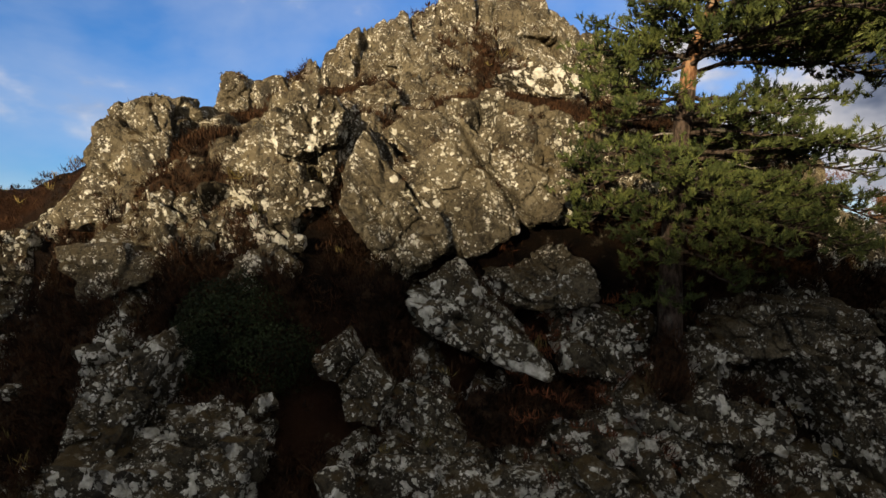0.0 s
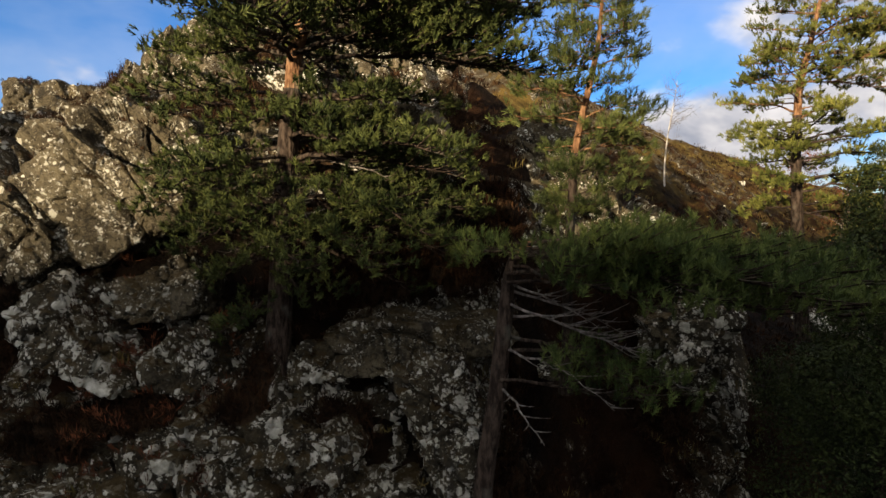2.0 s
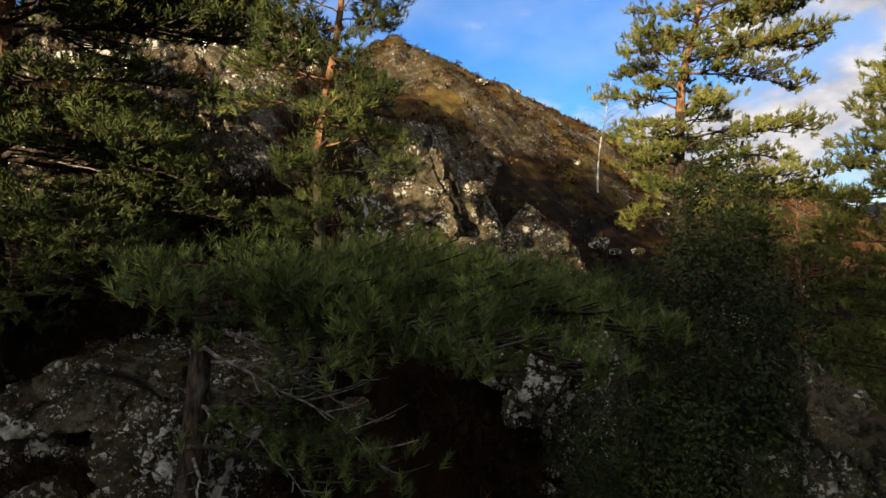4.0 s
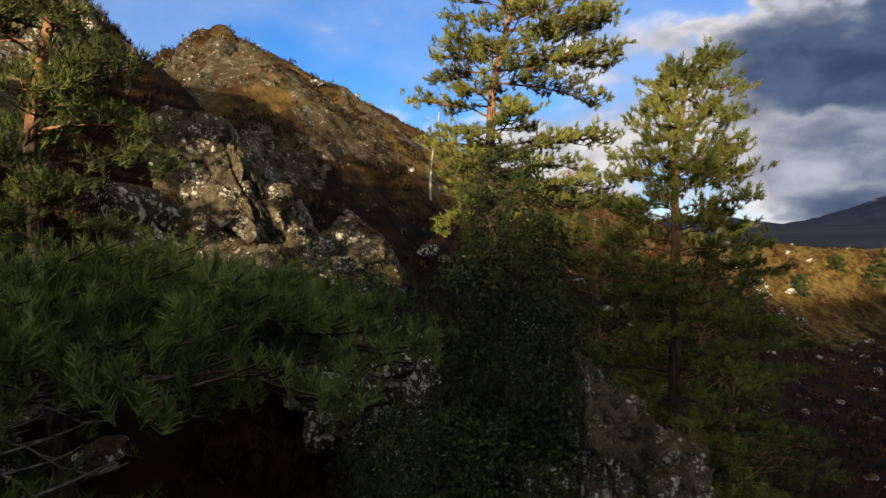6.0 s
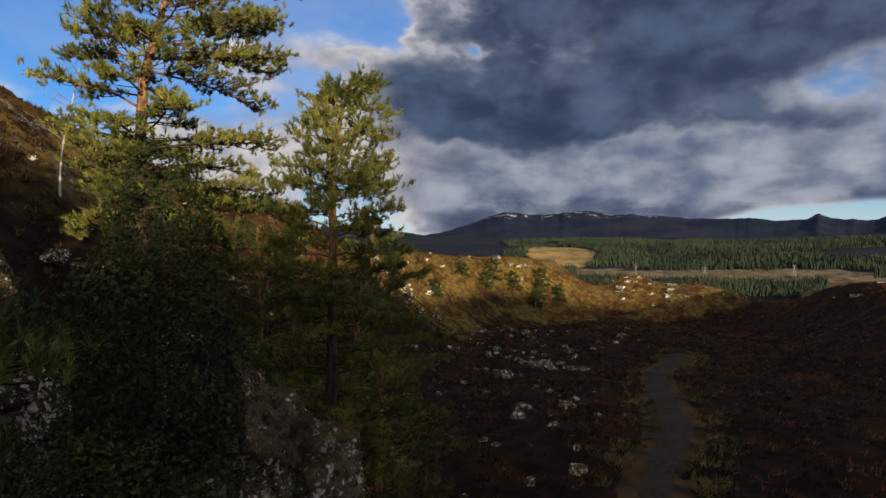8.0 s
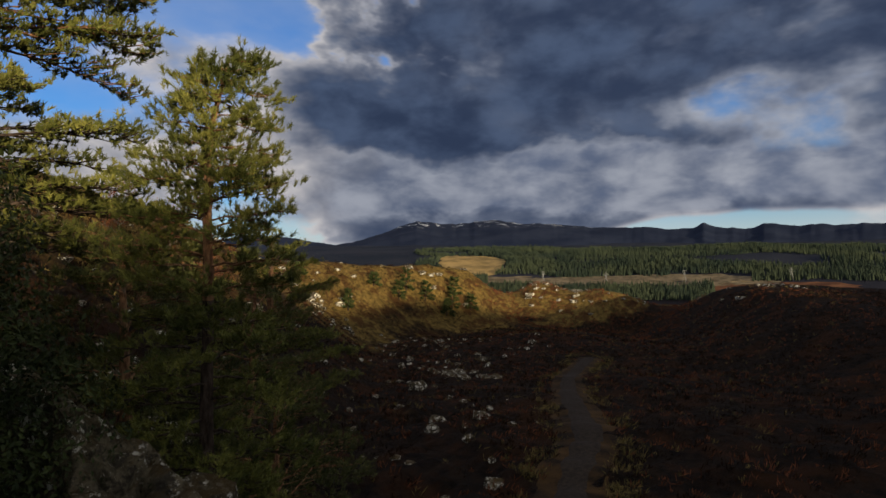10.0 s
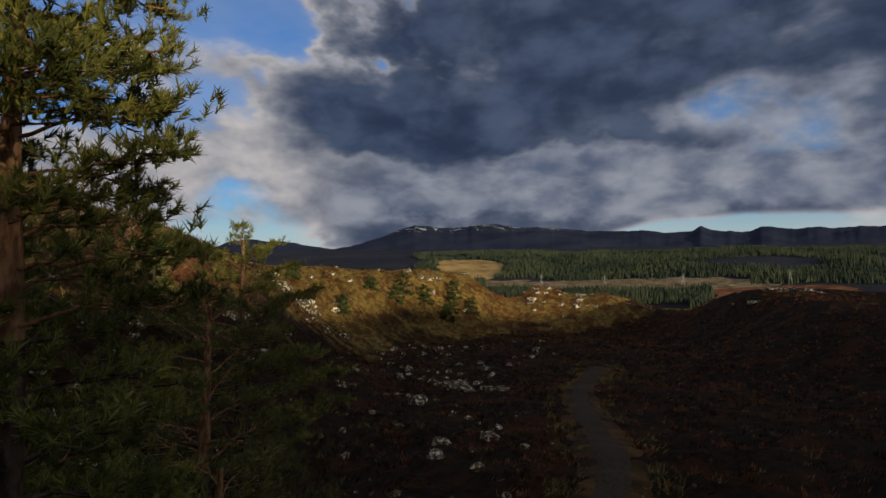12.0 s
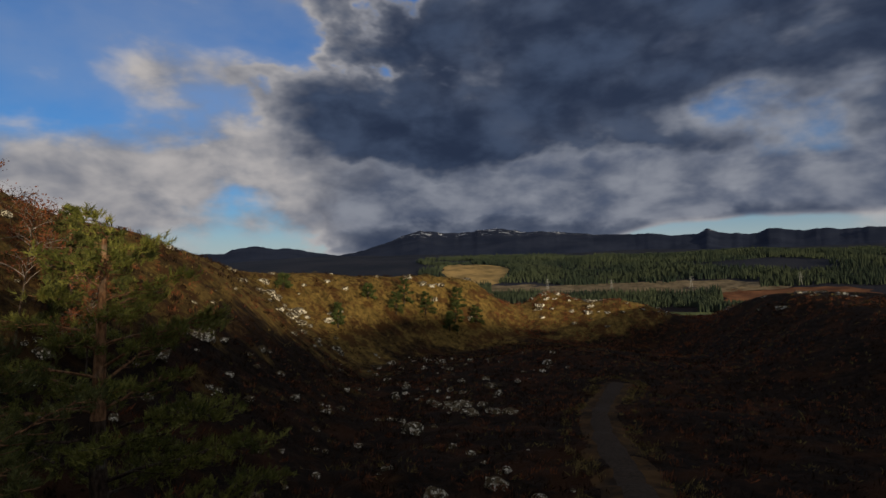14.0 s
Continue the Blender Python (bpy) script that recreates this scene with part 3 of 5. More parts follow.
def make_ground():
    xs = spread(-14, 24, 0.30, -30, 190, 1.1, 4300)
    ys = spread(6, 45, 0.32, -20, 120, 1.1, 4300)
    gx, gy = np.meshgrid(xs, ys)
    z = ground_height(gx, gy)
    # it runs under the crag's own rock
    f = gy - crag_foot(gx)
    z = z - 0.9 * sm(-5.6, -4.6, f) * sm(1.6, 0.8, f) * sm(-10.8, -9.8, gx) * sm(13.4, 12.4, gx)
    z = z - 0.7 * sm(0.4, 1.0, f) * sm(19.2, 18.6, gy) * sm(-6.3, -5.2, gx) * sm(7.3, 6.2, gx)
    nx, ny = len(xs), len(ys)
    i, j = np.meshgrid(np.arange(nx - 1), np.arange(ny - 1))
    a = (j * nx + i).ravel()
    faces = np.stack([a, a + 1, a + nx + 1, a + nx], -1)
    a, n = gx * AX[0] + gy * AX[1], gx * NX[0] + gy * NX[1]
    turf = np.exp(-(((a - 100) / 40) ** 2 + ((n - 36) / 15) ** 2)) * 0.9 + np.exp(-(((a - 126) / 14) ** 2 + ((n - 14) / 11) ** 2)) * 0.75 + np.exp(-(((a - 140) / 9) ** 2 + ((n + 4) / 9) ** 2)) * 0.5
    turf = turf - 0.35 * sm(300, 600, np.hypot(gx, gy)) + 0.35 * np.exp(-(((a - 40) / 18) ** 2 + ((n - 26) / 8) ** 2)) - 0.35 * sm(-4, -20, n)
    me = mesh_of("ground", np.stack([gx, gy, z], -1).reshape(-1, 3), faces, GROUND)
    hill = np.exp(-(((a - 22) / 16) ** 2 + ((n - 24) / 9) ** 2))
    bare = 0.06 * hill + 0.48 * hill_ribs(gx, gy, z)[1] + 0.06 * np.exp(-(((a - 88) / 8) ** 2 + ((n - 28) / 5) ** 2))
    bare = bare - 0.12 * np.exp(-(((gx - 11) / 8) ** 4 + ((gy - 17) / 5) ** 4))
    bare = bare - 0.03 * np.exp(-(((gx - 1) / 12) ** 4 + ((gy - 9) / 6) ** 4))
    # grass on the hill; on the far ridge it lightens the shade-dark heath
    turf = turf + 0.26 * hill + 0.9 * np.exp(-(((a - 134) / 11) ** 2 + ((n + 17) / 11) ** 2))
    me.attributes.new("bare", "FLOAT", "POINT").data.foreach_set("value", bare.astype(np.float32).ravel())
    me.attributes.new("turf", "FLOAT", "POINT").data.foreach_set("value", turf.astype(np.float32).ravel())
    return tagged(new("ground", me), "brown heather moor and rough grass over rock", "ground", kind="structure")


ground = make_ground()


def heath_share(x, z):
    """How much of the crag's face heather covers: hollows between the ribs of rock."""
    beds = ((-3.5, -0.9, 1.5, 0.8), (-1.3, -1.4, 1.1, 1.0), (-3.0, -2.0, 1.0, 0.5), (-2.0, -3.2, 0.5, 0.5), (-6.9, -1.2, 1.2, 2.0), (0.9, -2.5, 0.7, 0.35),
            (-1.7, 0.0, 0.5, 0.8), (1.9, -0.2, 1.0, 0.5), (2.0, -2.2, 0.6, 0.35), (5.3, -2.5, 0.5, 0.4), (-1.6, 1.5, 0.3, 0.7), (4.4, 0.1, 1.7, 0.9), (6.3, 0.3, 1.4, 1.1), (-3.8, 2.3, 0.9, 0.9), (9.6, -2.2, 1.8, 1.9), (3.9, -1.9, 0.3, 0.5), (7.0, 1.0, 1.2, 1.0))
    total = 0.26
    for cx, cz, rx, rz in beds:
        total = total + np.exp(-(((x - cx) / rx) ** 4 + ((z - cz) / rz) ** 4))
    return np.clip(total + 0.38 * fractal(x * 0.9, z * 0.9, 5.0, 4), 0, 1)


def crag_face():
    """The living rock of the crag: broken ribs that stand out of the slope, with heather in the hollows between. Returns where heather roots."""
    xs, up = np.linspace(-11, 13.6, 500), np.linspace(0, 1, 225)
    brow = np.interp(xs, [-11, -8, -5, 2, 7, 9, 10.5, 12.5, 13.6], [0.6, 1.4, 1.6, 2.0, 1.9, 1.6, 0.8, -0.6, -1.5])
    ys = np.linspace(4, 18, 260)
    gx, gy = np.meshgrid(xs, ys, indexing="ij")
    h = crag(gx, gy)
    z = -5.9 + (brow[:, None] + 5.9) * up[None]
    rows = np.array([np.interp(z[i], np.maximum.accumulate(h[i]) + np.arange(260) * 1e-6, ys) for i in range(len(xs))])
    x = np.broadcast_to(xs[:, None], z.shape)
    flat = np.stack([x, rows, z], -1).reshape(-1, 3)
    veg = heath_share(x, z)
    rib = fractal(x * 0.9 + 0.5 * z, z * 0.62 - 0.2 * x, 2.0, 3)
    broken = sum(facets(flat + 7.7 * k, size, step) for k, (size, step) in enumerate(((1.0, 0.26), (0.42, 0.24), (0.16, 0.20)))).reshape(z.shape)
    off = -0.12 + 0.30 * rib + 1.35 * broken * (1 - 0.6 * veg) - 0.02 * veg
    for cx, cz, rx, rz, deep in ((1.7, -1.2, 1.9, 1.0, 0.55), (2.3, 0.2, 1.2, 0.7, 0.6), (-1.7, 1.4, 0.5, 1.0, 0.45), (-1.3, -1.9, 0.9, 0.8, 0.35), (6.4, -2.3, 1.6, 1.6, 0.15), (9.6, -2.6, 1.5, 2.0, 0.5), (-3.9, 1.9, 0.7, 0.8, 0.3)):
        off = off - deep * np.exp(-(((x - cx) / rx) ** 4 + ((z - cz) / rz) ** 4))
    edge = np.minimum(sm(1.0, 0.92, up)[None], sm(-11, -9.5, x) * sm(13.5, 12.0, x))
    off = off * edge - 0.5 * (1 - edge)
    v = np.stack([x, rows - 0.85 * off, z + 0.5 * off], -1).reshape(-1, 3)
    n = len(up)
    i, j = np.meshgrid(np.arange(len(xs) - 1), np.arange(n - 1), indexing="ij")
    a = (i * n + j).ravel()
    me = mesh_of("crag_face", v, np.stack([a, a + n, a + n + 1, a + 1], -1), CRAG, keen=32)
    me.attributes.new("veg", "FLOAT", "POINT").data.foreach_set("value", (0.75 * veg).astype(np.float32).ravel())
    tagged(new("crag_face", me), "broken grey rock face with white lichen and heather in its hollows", "rock face", kind="structure")
    return v[(veg.ravel() > 0.5) & (edge.ravel() > 0.3)]


def crag_top():
    """The rocky, heathery top of the crag behind its brow. Returns where heather roots."""
    xs, ys = np.linspace(-6.5, 7.5, 250), np.linspace(10.6, 19.5, 180)
    gx, gy = np.meshgrid(xs, ys, indexing="ij")
    h = crag(gx, gy)
    p = np.stack([gx, gy, h], -1).reshape(-1, 3)
    rib = sm(-0.35, 0.45, fractal(gx * 0.55 + 0.2 * gy, gy * 0.45, 8.0, 4))
    steep = sm(0.5, 1.2, np.gradient(h, axis=1) / (ys[1] - ys[0]))
    bare = np.clip(0.08 + 0.72 * rib + 0.30 * steep, 0, 1)
    broken = (facets(p, 1.1, 0.34) + facets(p + 3.1, 0.45, 0.30) + facets(p + 9.9, 0.17, 0.22)).reshape(h.shape)
    off = (0.30 * bare + broken) * (0.25 + 0.75 * bare) + 0.14
    edge = sm(-6.5, -5.0, gx) * sm(7.5, 6.0, gx) * sm(10.6, 11.3, gy) * sm(19.5, 18.6, gy)
    off = off * edge - 0.6 * (1 - edge)
    v = np.stack([gx, gy - 0.5 * off, h + 0.8 * off], -1).reshape(-1, 3)
    n = len(ys)
    i, j = np.meshgrid(np.arange(len(xs) - 1), np.arange(n - 1), indexing="ij")
    a = (i * n + j).ravel()
    me = mesh_of("crag_top", v, np.stack([a, a + n, a + n + 1, a + 1], -1), CRAG_DRY, keen=32)
    me.attributes.new("veg", "FLOAT", "POINT").data.foreach_set("value", (0.75 - 0.62 * bare).astype(np.float32).ravel())
    tagged(new("crag_top", me), "lichened rock and heather of the crag's pointed top", "rock face", kind="structure")
    return v[(bare.ravel() < 0.55) & (edge.ravel() > 0.3)]


FACE_ROOTS, TOP_ROOTS = crag_face(), crag_top()

# ---- the crag's blocks ----
LEDGE_ROOTS = []


def note_ledges(me, at, bare=0.0):
    """Keeps the places on a rock's upper sides where heather takes hold."""
    n = len(me.vertices)
    co, nr = np.empty(n * 3, np.float32), np.empty(n * 3, np.float32)
    me.vertices.foreach_get("co", co)
    me.vertices.foreach_get("normal", nr)
    p, up = co.reshape(-1, 3) + np.asarray(at), nr.reshape(-1, 3)[:, 2]
    LEDGE_ROOTS.append(p[(up > 0.45) & (fractal(p[:, 0] * 1.1, p[:, 1] * 1.1, p[:, 2] * 1.1, 3) > bare)])


def block(name, y, corners, thick, label, lean=0.0, turn=0.0, rough=0.05, seed=1, bulge=0.25, level=6, back=1.0, mat=ROCK, pieces=5, bare=0.1):
    """A rock whose face has the given corners (x, z), clockwise from the left; it leans back by lean degrees and turns by turn."""
    c = np.array(corners, float)
    mid = c.mean(0)
    normals, dists = [], []
    for p, q in zip(c, np.roll(c, -1, 0)):
        e = q - p
        nrm = np.array([-e[1], e[0]])
        nrm /= np.linalg.norm(nrm)
        d = float((p - mid) @ nrm)
        if d < 0:
            nrm, d = -nrm, -d
        normals.append((nrm[0], -0.10, nrm[1]))
        dists.append(max(d, 0.08))
    tl, tt = math.tan(radians(lean)), math.tan(radians(turn))
    normals += [(tt, -1, tl), (tt + bulge, -1, tl + 0.1), (tt - bulge, -1, tl - 0.05), (tt, -1, tl + 2 * bulge), (0, 1, 0)]
    dists += [thick * 0.5, thick * 0.54, thick * 0.54, thick * 0.56, thick * back]
    at = np.array([mid[0], y + thick * 0.5, mid[1]])
    v, f = stone_shape(normals, dists, level, rough * 0.6, seed, at=at)
    if name != "outcrop":
        me = mesh_of(name, v + at, f, mat, keen=34)
        note_ledges(me, (0, 0, 0), bare + 0.15)
        return tagged(new(name, me), label, "rock", "rocks of the crag")
    # an outcrop is a mass with smaller broken pieces standing proud of its face
    crop = thing(name, label, "rock", at, "outcrops of the crag")
    me = mesh_of("rock_mass", v, f, mat, keen=34)
    note_ledges(me, at, bare)
    part("rock_mass", me, crop)
    rng = np.random.default_rng(seed * 13)
    front = v[(v[:, 1] < np.quantile(v[:, 1], 0.5)) & (v[:, 2] < np.quantile(v[:, 2], 0.72))]
    span = float(np.sqrt(np.ptp(c[:, 0]) * np.ptp(c[:, 1])))
    for k in range(pieces):
        spot = front[rng.integers(len(front))] * 0.90
        size = min(span * rng.uniform(0.10, 0.22), 0.45)
        normals, dists = loose_planes(rng, 5)
        pv, pf = stone_shape(normals, dists * size, 4, 0.04, seed * 9 + k)
        part("rock_piece", mesh_of("rock_piece", pv * np.array([1.3, 0.7, 0.9]) + spot, pf, mat, keen=34), crop)
    return crop


block("boulder", 9.95, [(-1.13, 2.23), (-0.64, 2.62), (1.14, 2.72), (2.39, 2.35), (2.8, 1.71), (2.18, 0.54), (1.28, -0.02), (0.57, 0.0)], 2.4,
      "huge grey boulder with white lichen, overhanging the crag", lean=-8, seed=3, rough=0.06, level=7, bulge=0.18, bare=-0.2)
block("rock_slab", 9.62, [(-1.13, 2.12), (-0.20, 1.0), (0.54, 0.02), (0.33, -0.09), (-0.73, -0.73), (-1.26, 0.11), (-1.61, 0.73), (-1.54, 1.3)], 1.9,
      "split grey rock slab with pale lichen under the great boulder", lean=-4, turn=8, seed=4, rough=0.04, bulge=0.14)
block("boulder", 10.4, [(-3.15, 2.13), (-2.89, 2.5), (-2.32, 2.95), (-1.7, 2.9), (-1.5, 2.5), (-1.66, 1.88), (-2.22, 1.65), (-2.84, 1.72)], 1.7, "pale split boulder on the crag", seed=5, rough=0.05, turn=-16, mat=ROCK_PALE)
block("boulder", 10.2, [(-3.02, 1.62), (-2.38, 1.62), (-2.18, 1.13), (-2.11, 0.7), (-2.39, 0.5), (-2.97, 0.4)], 1.4, "grey upright boulder below a split boulder", seed=6, rough=0.05)
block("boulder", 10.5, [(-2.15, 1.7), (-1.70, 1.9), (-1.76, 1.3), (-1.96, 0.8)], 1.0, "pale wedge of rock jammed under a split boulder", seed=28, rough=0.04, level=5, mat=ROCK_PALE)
block("outcrop", 11.8, [(-7.95, 0.7), (-7.3, 2.4), (-7.08, 3.0), (-6.17, 3.4), (-5.47, 3.35), (-5.05, 3.0), (-5.2, 1.6), (-6.0, 0.6), (-7.2, 0.3)], 3.0, "weathered grey outcrop with lichen and heather ledges", seed=7, rough=0.10, lean=12)
block("outcrop", 10.9, [(-6.5, 0.3), (-5.44, 1.66), (-4.8, 1.95), (-4.4, 1.66), (-4.05, 1.16), (-3.8, 0.45), (-4.38, -0.4), (-5.67, -0.9), (-6.5, -1.05)], 2.4, "lichen-spotted grey rock face split by steep joints", seed=8, rough=0.10, lean=22, level=7, pieces=7)
block("outcrop", 10.0, [(-3.6, -0.4), (-3.23, -0.03), (-2.74, 0.12), (-2.3, -0.28), (-2.4, -0.75), (-3.4, -0.75)], 1.2, "low lichened rock in heather", seed=9, rough=0.08, lean=24, level=5)
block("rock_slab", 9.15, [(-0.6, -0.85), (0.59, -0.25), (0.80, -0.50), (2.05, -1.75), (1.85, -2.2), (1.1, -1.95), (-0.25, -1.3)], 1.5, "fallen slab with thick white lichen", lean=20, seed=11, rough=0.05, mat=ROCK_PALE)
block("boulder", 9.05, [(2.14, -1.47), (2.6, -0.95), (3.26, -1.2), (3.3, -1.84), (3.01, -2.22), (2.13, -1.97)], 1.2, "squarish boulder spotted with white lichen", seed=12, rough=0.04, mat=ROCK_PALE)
block("outcrop", 9.8, [(0.9, -0.35), (2.31, 0.12), (2.95, -0.35), (2.92, -0.98), (1.91, -1.2), (0.9, -1.05)], 2.0, "smooth brown rock under the overhang", seed=13, rough=0.05, lean=30, pieces=2, bare=0.6)
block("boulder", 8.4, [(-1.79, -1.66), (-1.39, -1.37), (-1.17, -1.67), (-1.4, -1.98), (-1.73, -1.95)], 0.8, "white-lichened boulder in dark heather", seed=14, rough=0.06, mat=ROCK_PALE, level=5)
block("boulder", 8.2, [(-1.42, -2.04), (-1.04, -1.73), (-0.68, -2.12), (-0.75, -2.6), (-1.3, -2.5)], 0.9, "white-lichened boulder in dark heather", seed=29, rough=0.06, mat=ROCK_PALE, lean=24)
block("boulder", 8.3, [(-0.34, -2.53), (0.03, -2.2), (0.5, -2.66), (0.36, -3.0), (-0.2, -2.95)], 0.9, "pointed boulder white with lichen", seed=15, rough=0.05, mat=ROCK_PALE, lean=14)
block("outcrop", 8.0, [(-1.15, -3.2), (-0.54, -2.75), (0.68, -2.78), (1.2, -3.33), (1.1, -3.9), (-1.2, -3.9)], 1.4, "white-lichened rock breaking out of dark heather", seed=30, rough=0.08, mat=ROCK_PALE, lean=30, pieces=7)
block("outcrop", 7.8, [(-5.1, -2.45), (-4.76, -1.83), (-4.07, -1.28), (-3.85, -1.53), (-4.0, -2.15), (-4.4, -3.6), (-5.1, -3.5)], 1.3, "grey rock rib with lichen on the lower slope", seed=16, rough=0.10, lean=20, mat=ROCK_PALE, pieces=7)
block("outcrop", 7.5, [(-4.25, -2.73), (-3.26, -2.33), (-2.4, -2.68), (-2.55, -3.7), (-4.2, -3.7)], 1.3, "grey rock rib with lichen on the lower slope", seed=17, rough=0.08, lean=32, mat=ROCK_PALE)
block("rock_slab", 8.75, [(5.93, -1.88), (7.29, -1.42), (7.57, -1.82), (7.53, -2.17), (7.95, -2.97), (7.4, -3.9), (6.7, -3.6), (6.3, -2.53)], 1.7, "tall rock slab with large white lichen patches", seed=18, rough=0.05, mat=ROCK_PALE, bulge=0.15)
block("rock_slab", 9.4, [(4.89, -1.27), (5.65, -0.96), (7.46, -1.06), (7.85, -1.52), (6.23, -2.0), (5.2, -1.9)], 1.6, "grey capstone with lichen spots", seed=19, rough=0.05, lean=16)
block("outcrop", 14.0, [(7.75, 2.6), (8.6, 2.95), (9.75, 2.75), (9.95, 1.84), (10.3, 1.1), (10.5, 0.0), (9.7, -0.5), (8.7, -0.2), (8.0, 1.1)], 2.4, "sunlit rock buttress crusted with white lichen", seed=20, rough=0.10, lean=14, level=7, pieces=8, bare=-0.1)
block("outcrop", 15.7, [(6.0, 2.2), (6.5, 3.0), (7.18, 3.4), (7.6, 3.3), (7.9, 2.0), (7.3, 1.2), (6.3, 1.2)], 2.2, "sunlit lichened rock between pines", seed=26, rough=0.08, lean=14)
block("outcrop", 13.4, [(4.9, 3.0), (5.6, 3.4), (6.2, 2.6), (6.1, 1.2), (5.2, 1.0), (4.7, 1.9)], 1.8, "sunlit lichened rock between pines", seed=27, rough=0.08, lean=14)
block("outcrop", 15.3, [(11.25, 0.55), (11.75, 1.08), (12.44, 0.62), (12.98, -0.26), (12.9, -0.9), (11.6, -0.8), (10.9, -0.2)], 2.0, "low lichened rock below a heather slope", seed=21, rough=0.08, lean=14)
block("outcrop", 14.5, [(10.15, 0.9), (10.62, 1.25), (11.16, 0.36), (11.4, -0.4), (10.4, -0.6)], 1.6, "lichened rib between two outcrops", seed=34, rough=0.08, lean=14)
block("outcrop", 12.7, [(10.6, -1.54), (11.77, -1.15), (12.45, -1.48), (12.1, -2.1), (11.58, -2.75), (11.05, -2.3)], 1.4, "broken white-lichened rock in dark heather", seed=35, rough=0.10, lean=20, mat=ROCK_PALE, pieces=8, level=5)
block("outcrop", 9.0, [(14.15, -0.5), (14.51, -0.75), (14.77, -1.15), (15.05, -1.3), (15.25, -2.0), (15.2, -4.0), (14.3, -5.0), (13.9, -2.6)], 1.8, "steep bare rock rib beside a holly", seed=22, rough=0.05, pieces=3)
block("outcrop", 15.2, [(-5.9, 3.7), (-5.5, 4.72), (-5.18, 4.8), (-4.8, 4.39), (-4.8, 3.6)], 1.2, "jagged rock tooth on the skyline", seed=23, rough=0.08, level=5, pieces=2)
block("outcrop", 15.2, [(-5.0, 4.3), (-4.28, 4.62), (-3.31, 4.5), (-2.6, 4.0), (-3.0, 3.4), (-5.0, 3.4)], 1.8, "heather-topped rock on the skyline", seed=24, rough=0.10, level=5, bare=-0.3)
block("boulder", 13.8, [(1.66, 4.34), (2.7, 4.52), (3.74, 4.24), (3.6, 3.55), (2.7, 3.66)], 1.4, "pale boulder standing out of heather", seed=25, rough=0.06, mat=ROCK_PALE, level=5)
for n, (bx, by, bz, bw) in enumerate([(1.0, 17.3, 6.4, 0.9), (3.0, 17.4, 6.7, 0.9), (-1.0, 16.9, 5.6, 0.8), (-1.2, 13.4, 3.6, 0.6), (0.2, 14.6, 4.1, 0.6)]):
    block("outcrop", by, [(bx - bw, bz - 0.5 * bw), (bx - 0.7 * bw, bz + 0.35 * bw), (bx + 0.1 * bw, bz + 0.75 * bw), (bx + 0.8 * bw, bz + 0.3 * bw), (bx + bw, bz - 0.6 * bw)], 2.0 * bw,
          "lichen-crusted rock of the crag's heathery top", seed=36 + n, rough=0.10, lean=34, level=6, pieces=6, bare=-0.1)
for n, (bx, by, bz, bw) in enumerate([(2.7, 8.7, -2.9, 0.55), (3.5, 8.6, -3.1, 0.5), (4.3, 8.7, -2.7, 0.55), (5.1, 8.8, -2.9, 0.5), (4.0, 8.0, -3.7, 0.6), (5.7, 8.7, -3.7, 0.6), (2.2, 8.2, -3.6, 0.5), (4.9, 9.6, -1.7, 0.5)]):
    block("outcrop", by, [(bx - bw, bz - 0.4 * bw), (bx - 0.5 * bw, bz + 0.6 * bw), (bx + 0.3 * bw, bz + 0.8 * bw), (bx + bw, bz + 0.1 * bw), (bx + 0.6 * bw, bz - 0.7 * bw)], 1.5 * bw,
          "broken plates of rock with white lichen in heather", seed=50 + n, rough=0.08, lean=32, level=5, pieces=6, mat=ROCK_PALE, bare=0.3)

# ---- trees ----
def tufts(rng, spots, ways, length=0.10, count=16, width=0.02):
    """Needle tufts: a brush of thin blades round each shoot."""
    p, d = np.asarray(spots), np.asarray(ways)
    n = len(p)
    d = d / (np.linalg.norm(d, axis=1, keepdims=True) + 1e-9)
    u = np.cross(d, rng.normal(size=(n, 3)))
    u /= np.linalg.norm(u, axis=1, keepdims=True) + 1e-9
    v = np.cross(d, u)
    ang = rng.uniform(0, 2 * np.pi, (n, count, 1))
    lean = rng.uniform(0.10, 1.05, (n, count, 1))
    radial = u[:, None] * np.cos(ang) + v[:, None] * np.sin(ang)
    way = d[:, None] * np.cos(lean) + radial * np.sin(lean)
    side = np.cross(way, rng.normal(size=(n, count, 3)))
    side /= np.linalg.norm(side, axis=-1, keepdims=True) + 1e-9
    root = p[:, None] + d[:, None] * rng.uniform(-1.0, 0.15, (n, count, 1)) * length
    tip = root + way * (length * rng.uniform(0.75, 1.2, (n, count, 1)))
    verts = np.stack([root - side * width / 2, root + side * width / 2, tip], 2).reshape(-1, 3)
    return verts, np.arange(len(verts)).reshape(-1, 3)


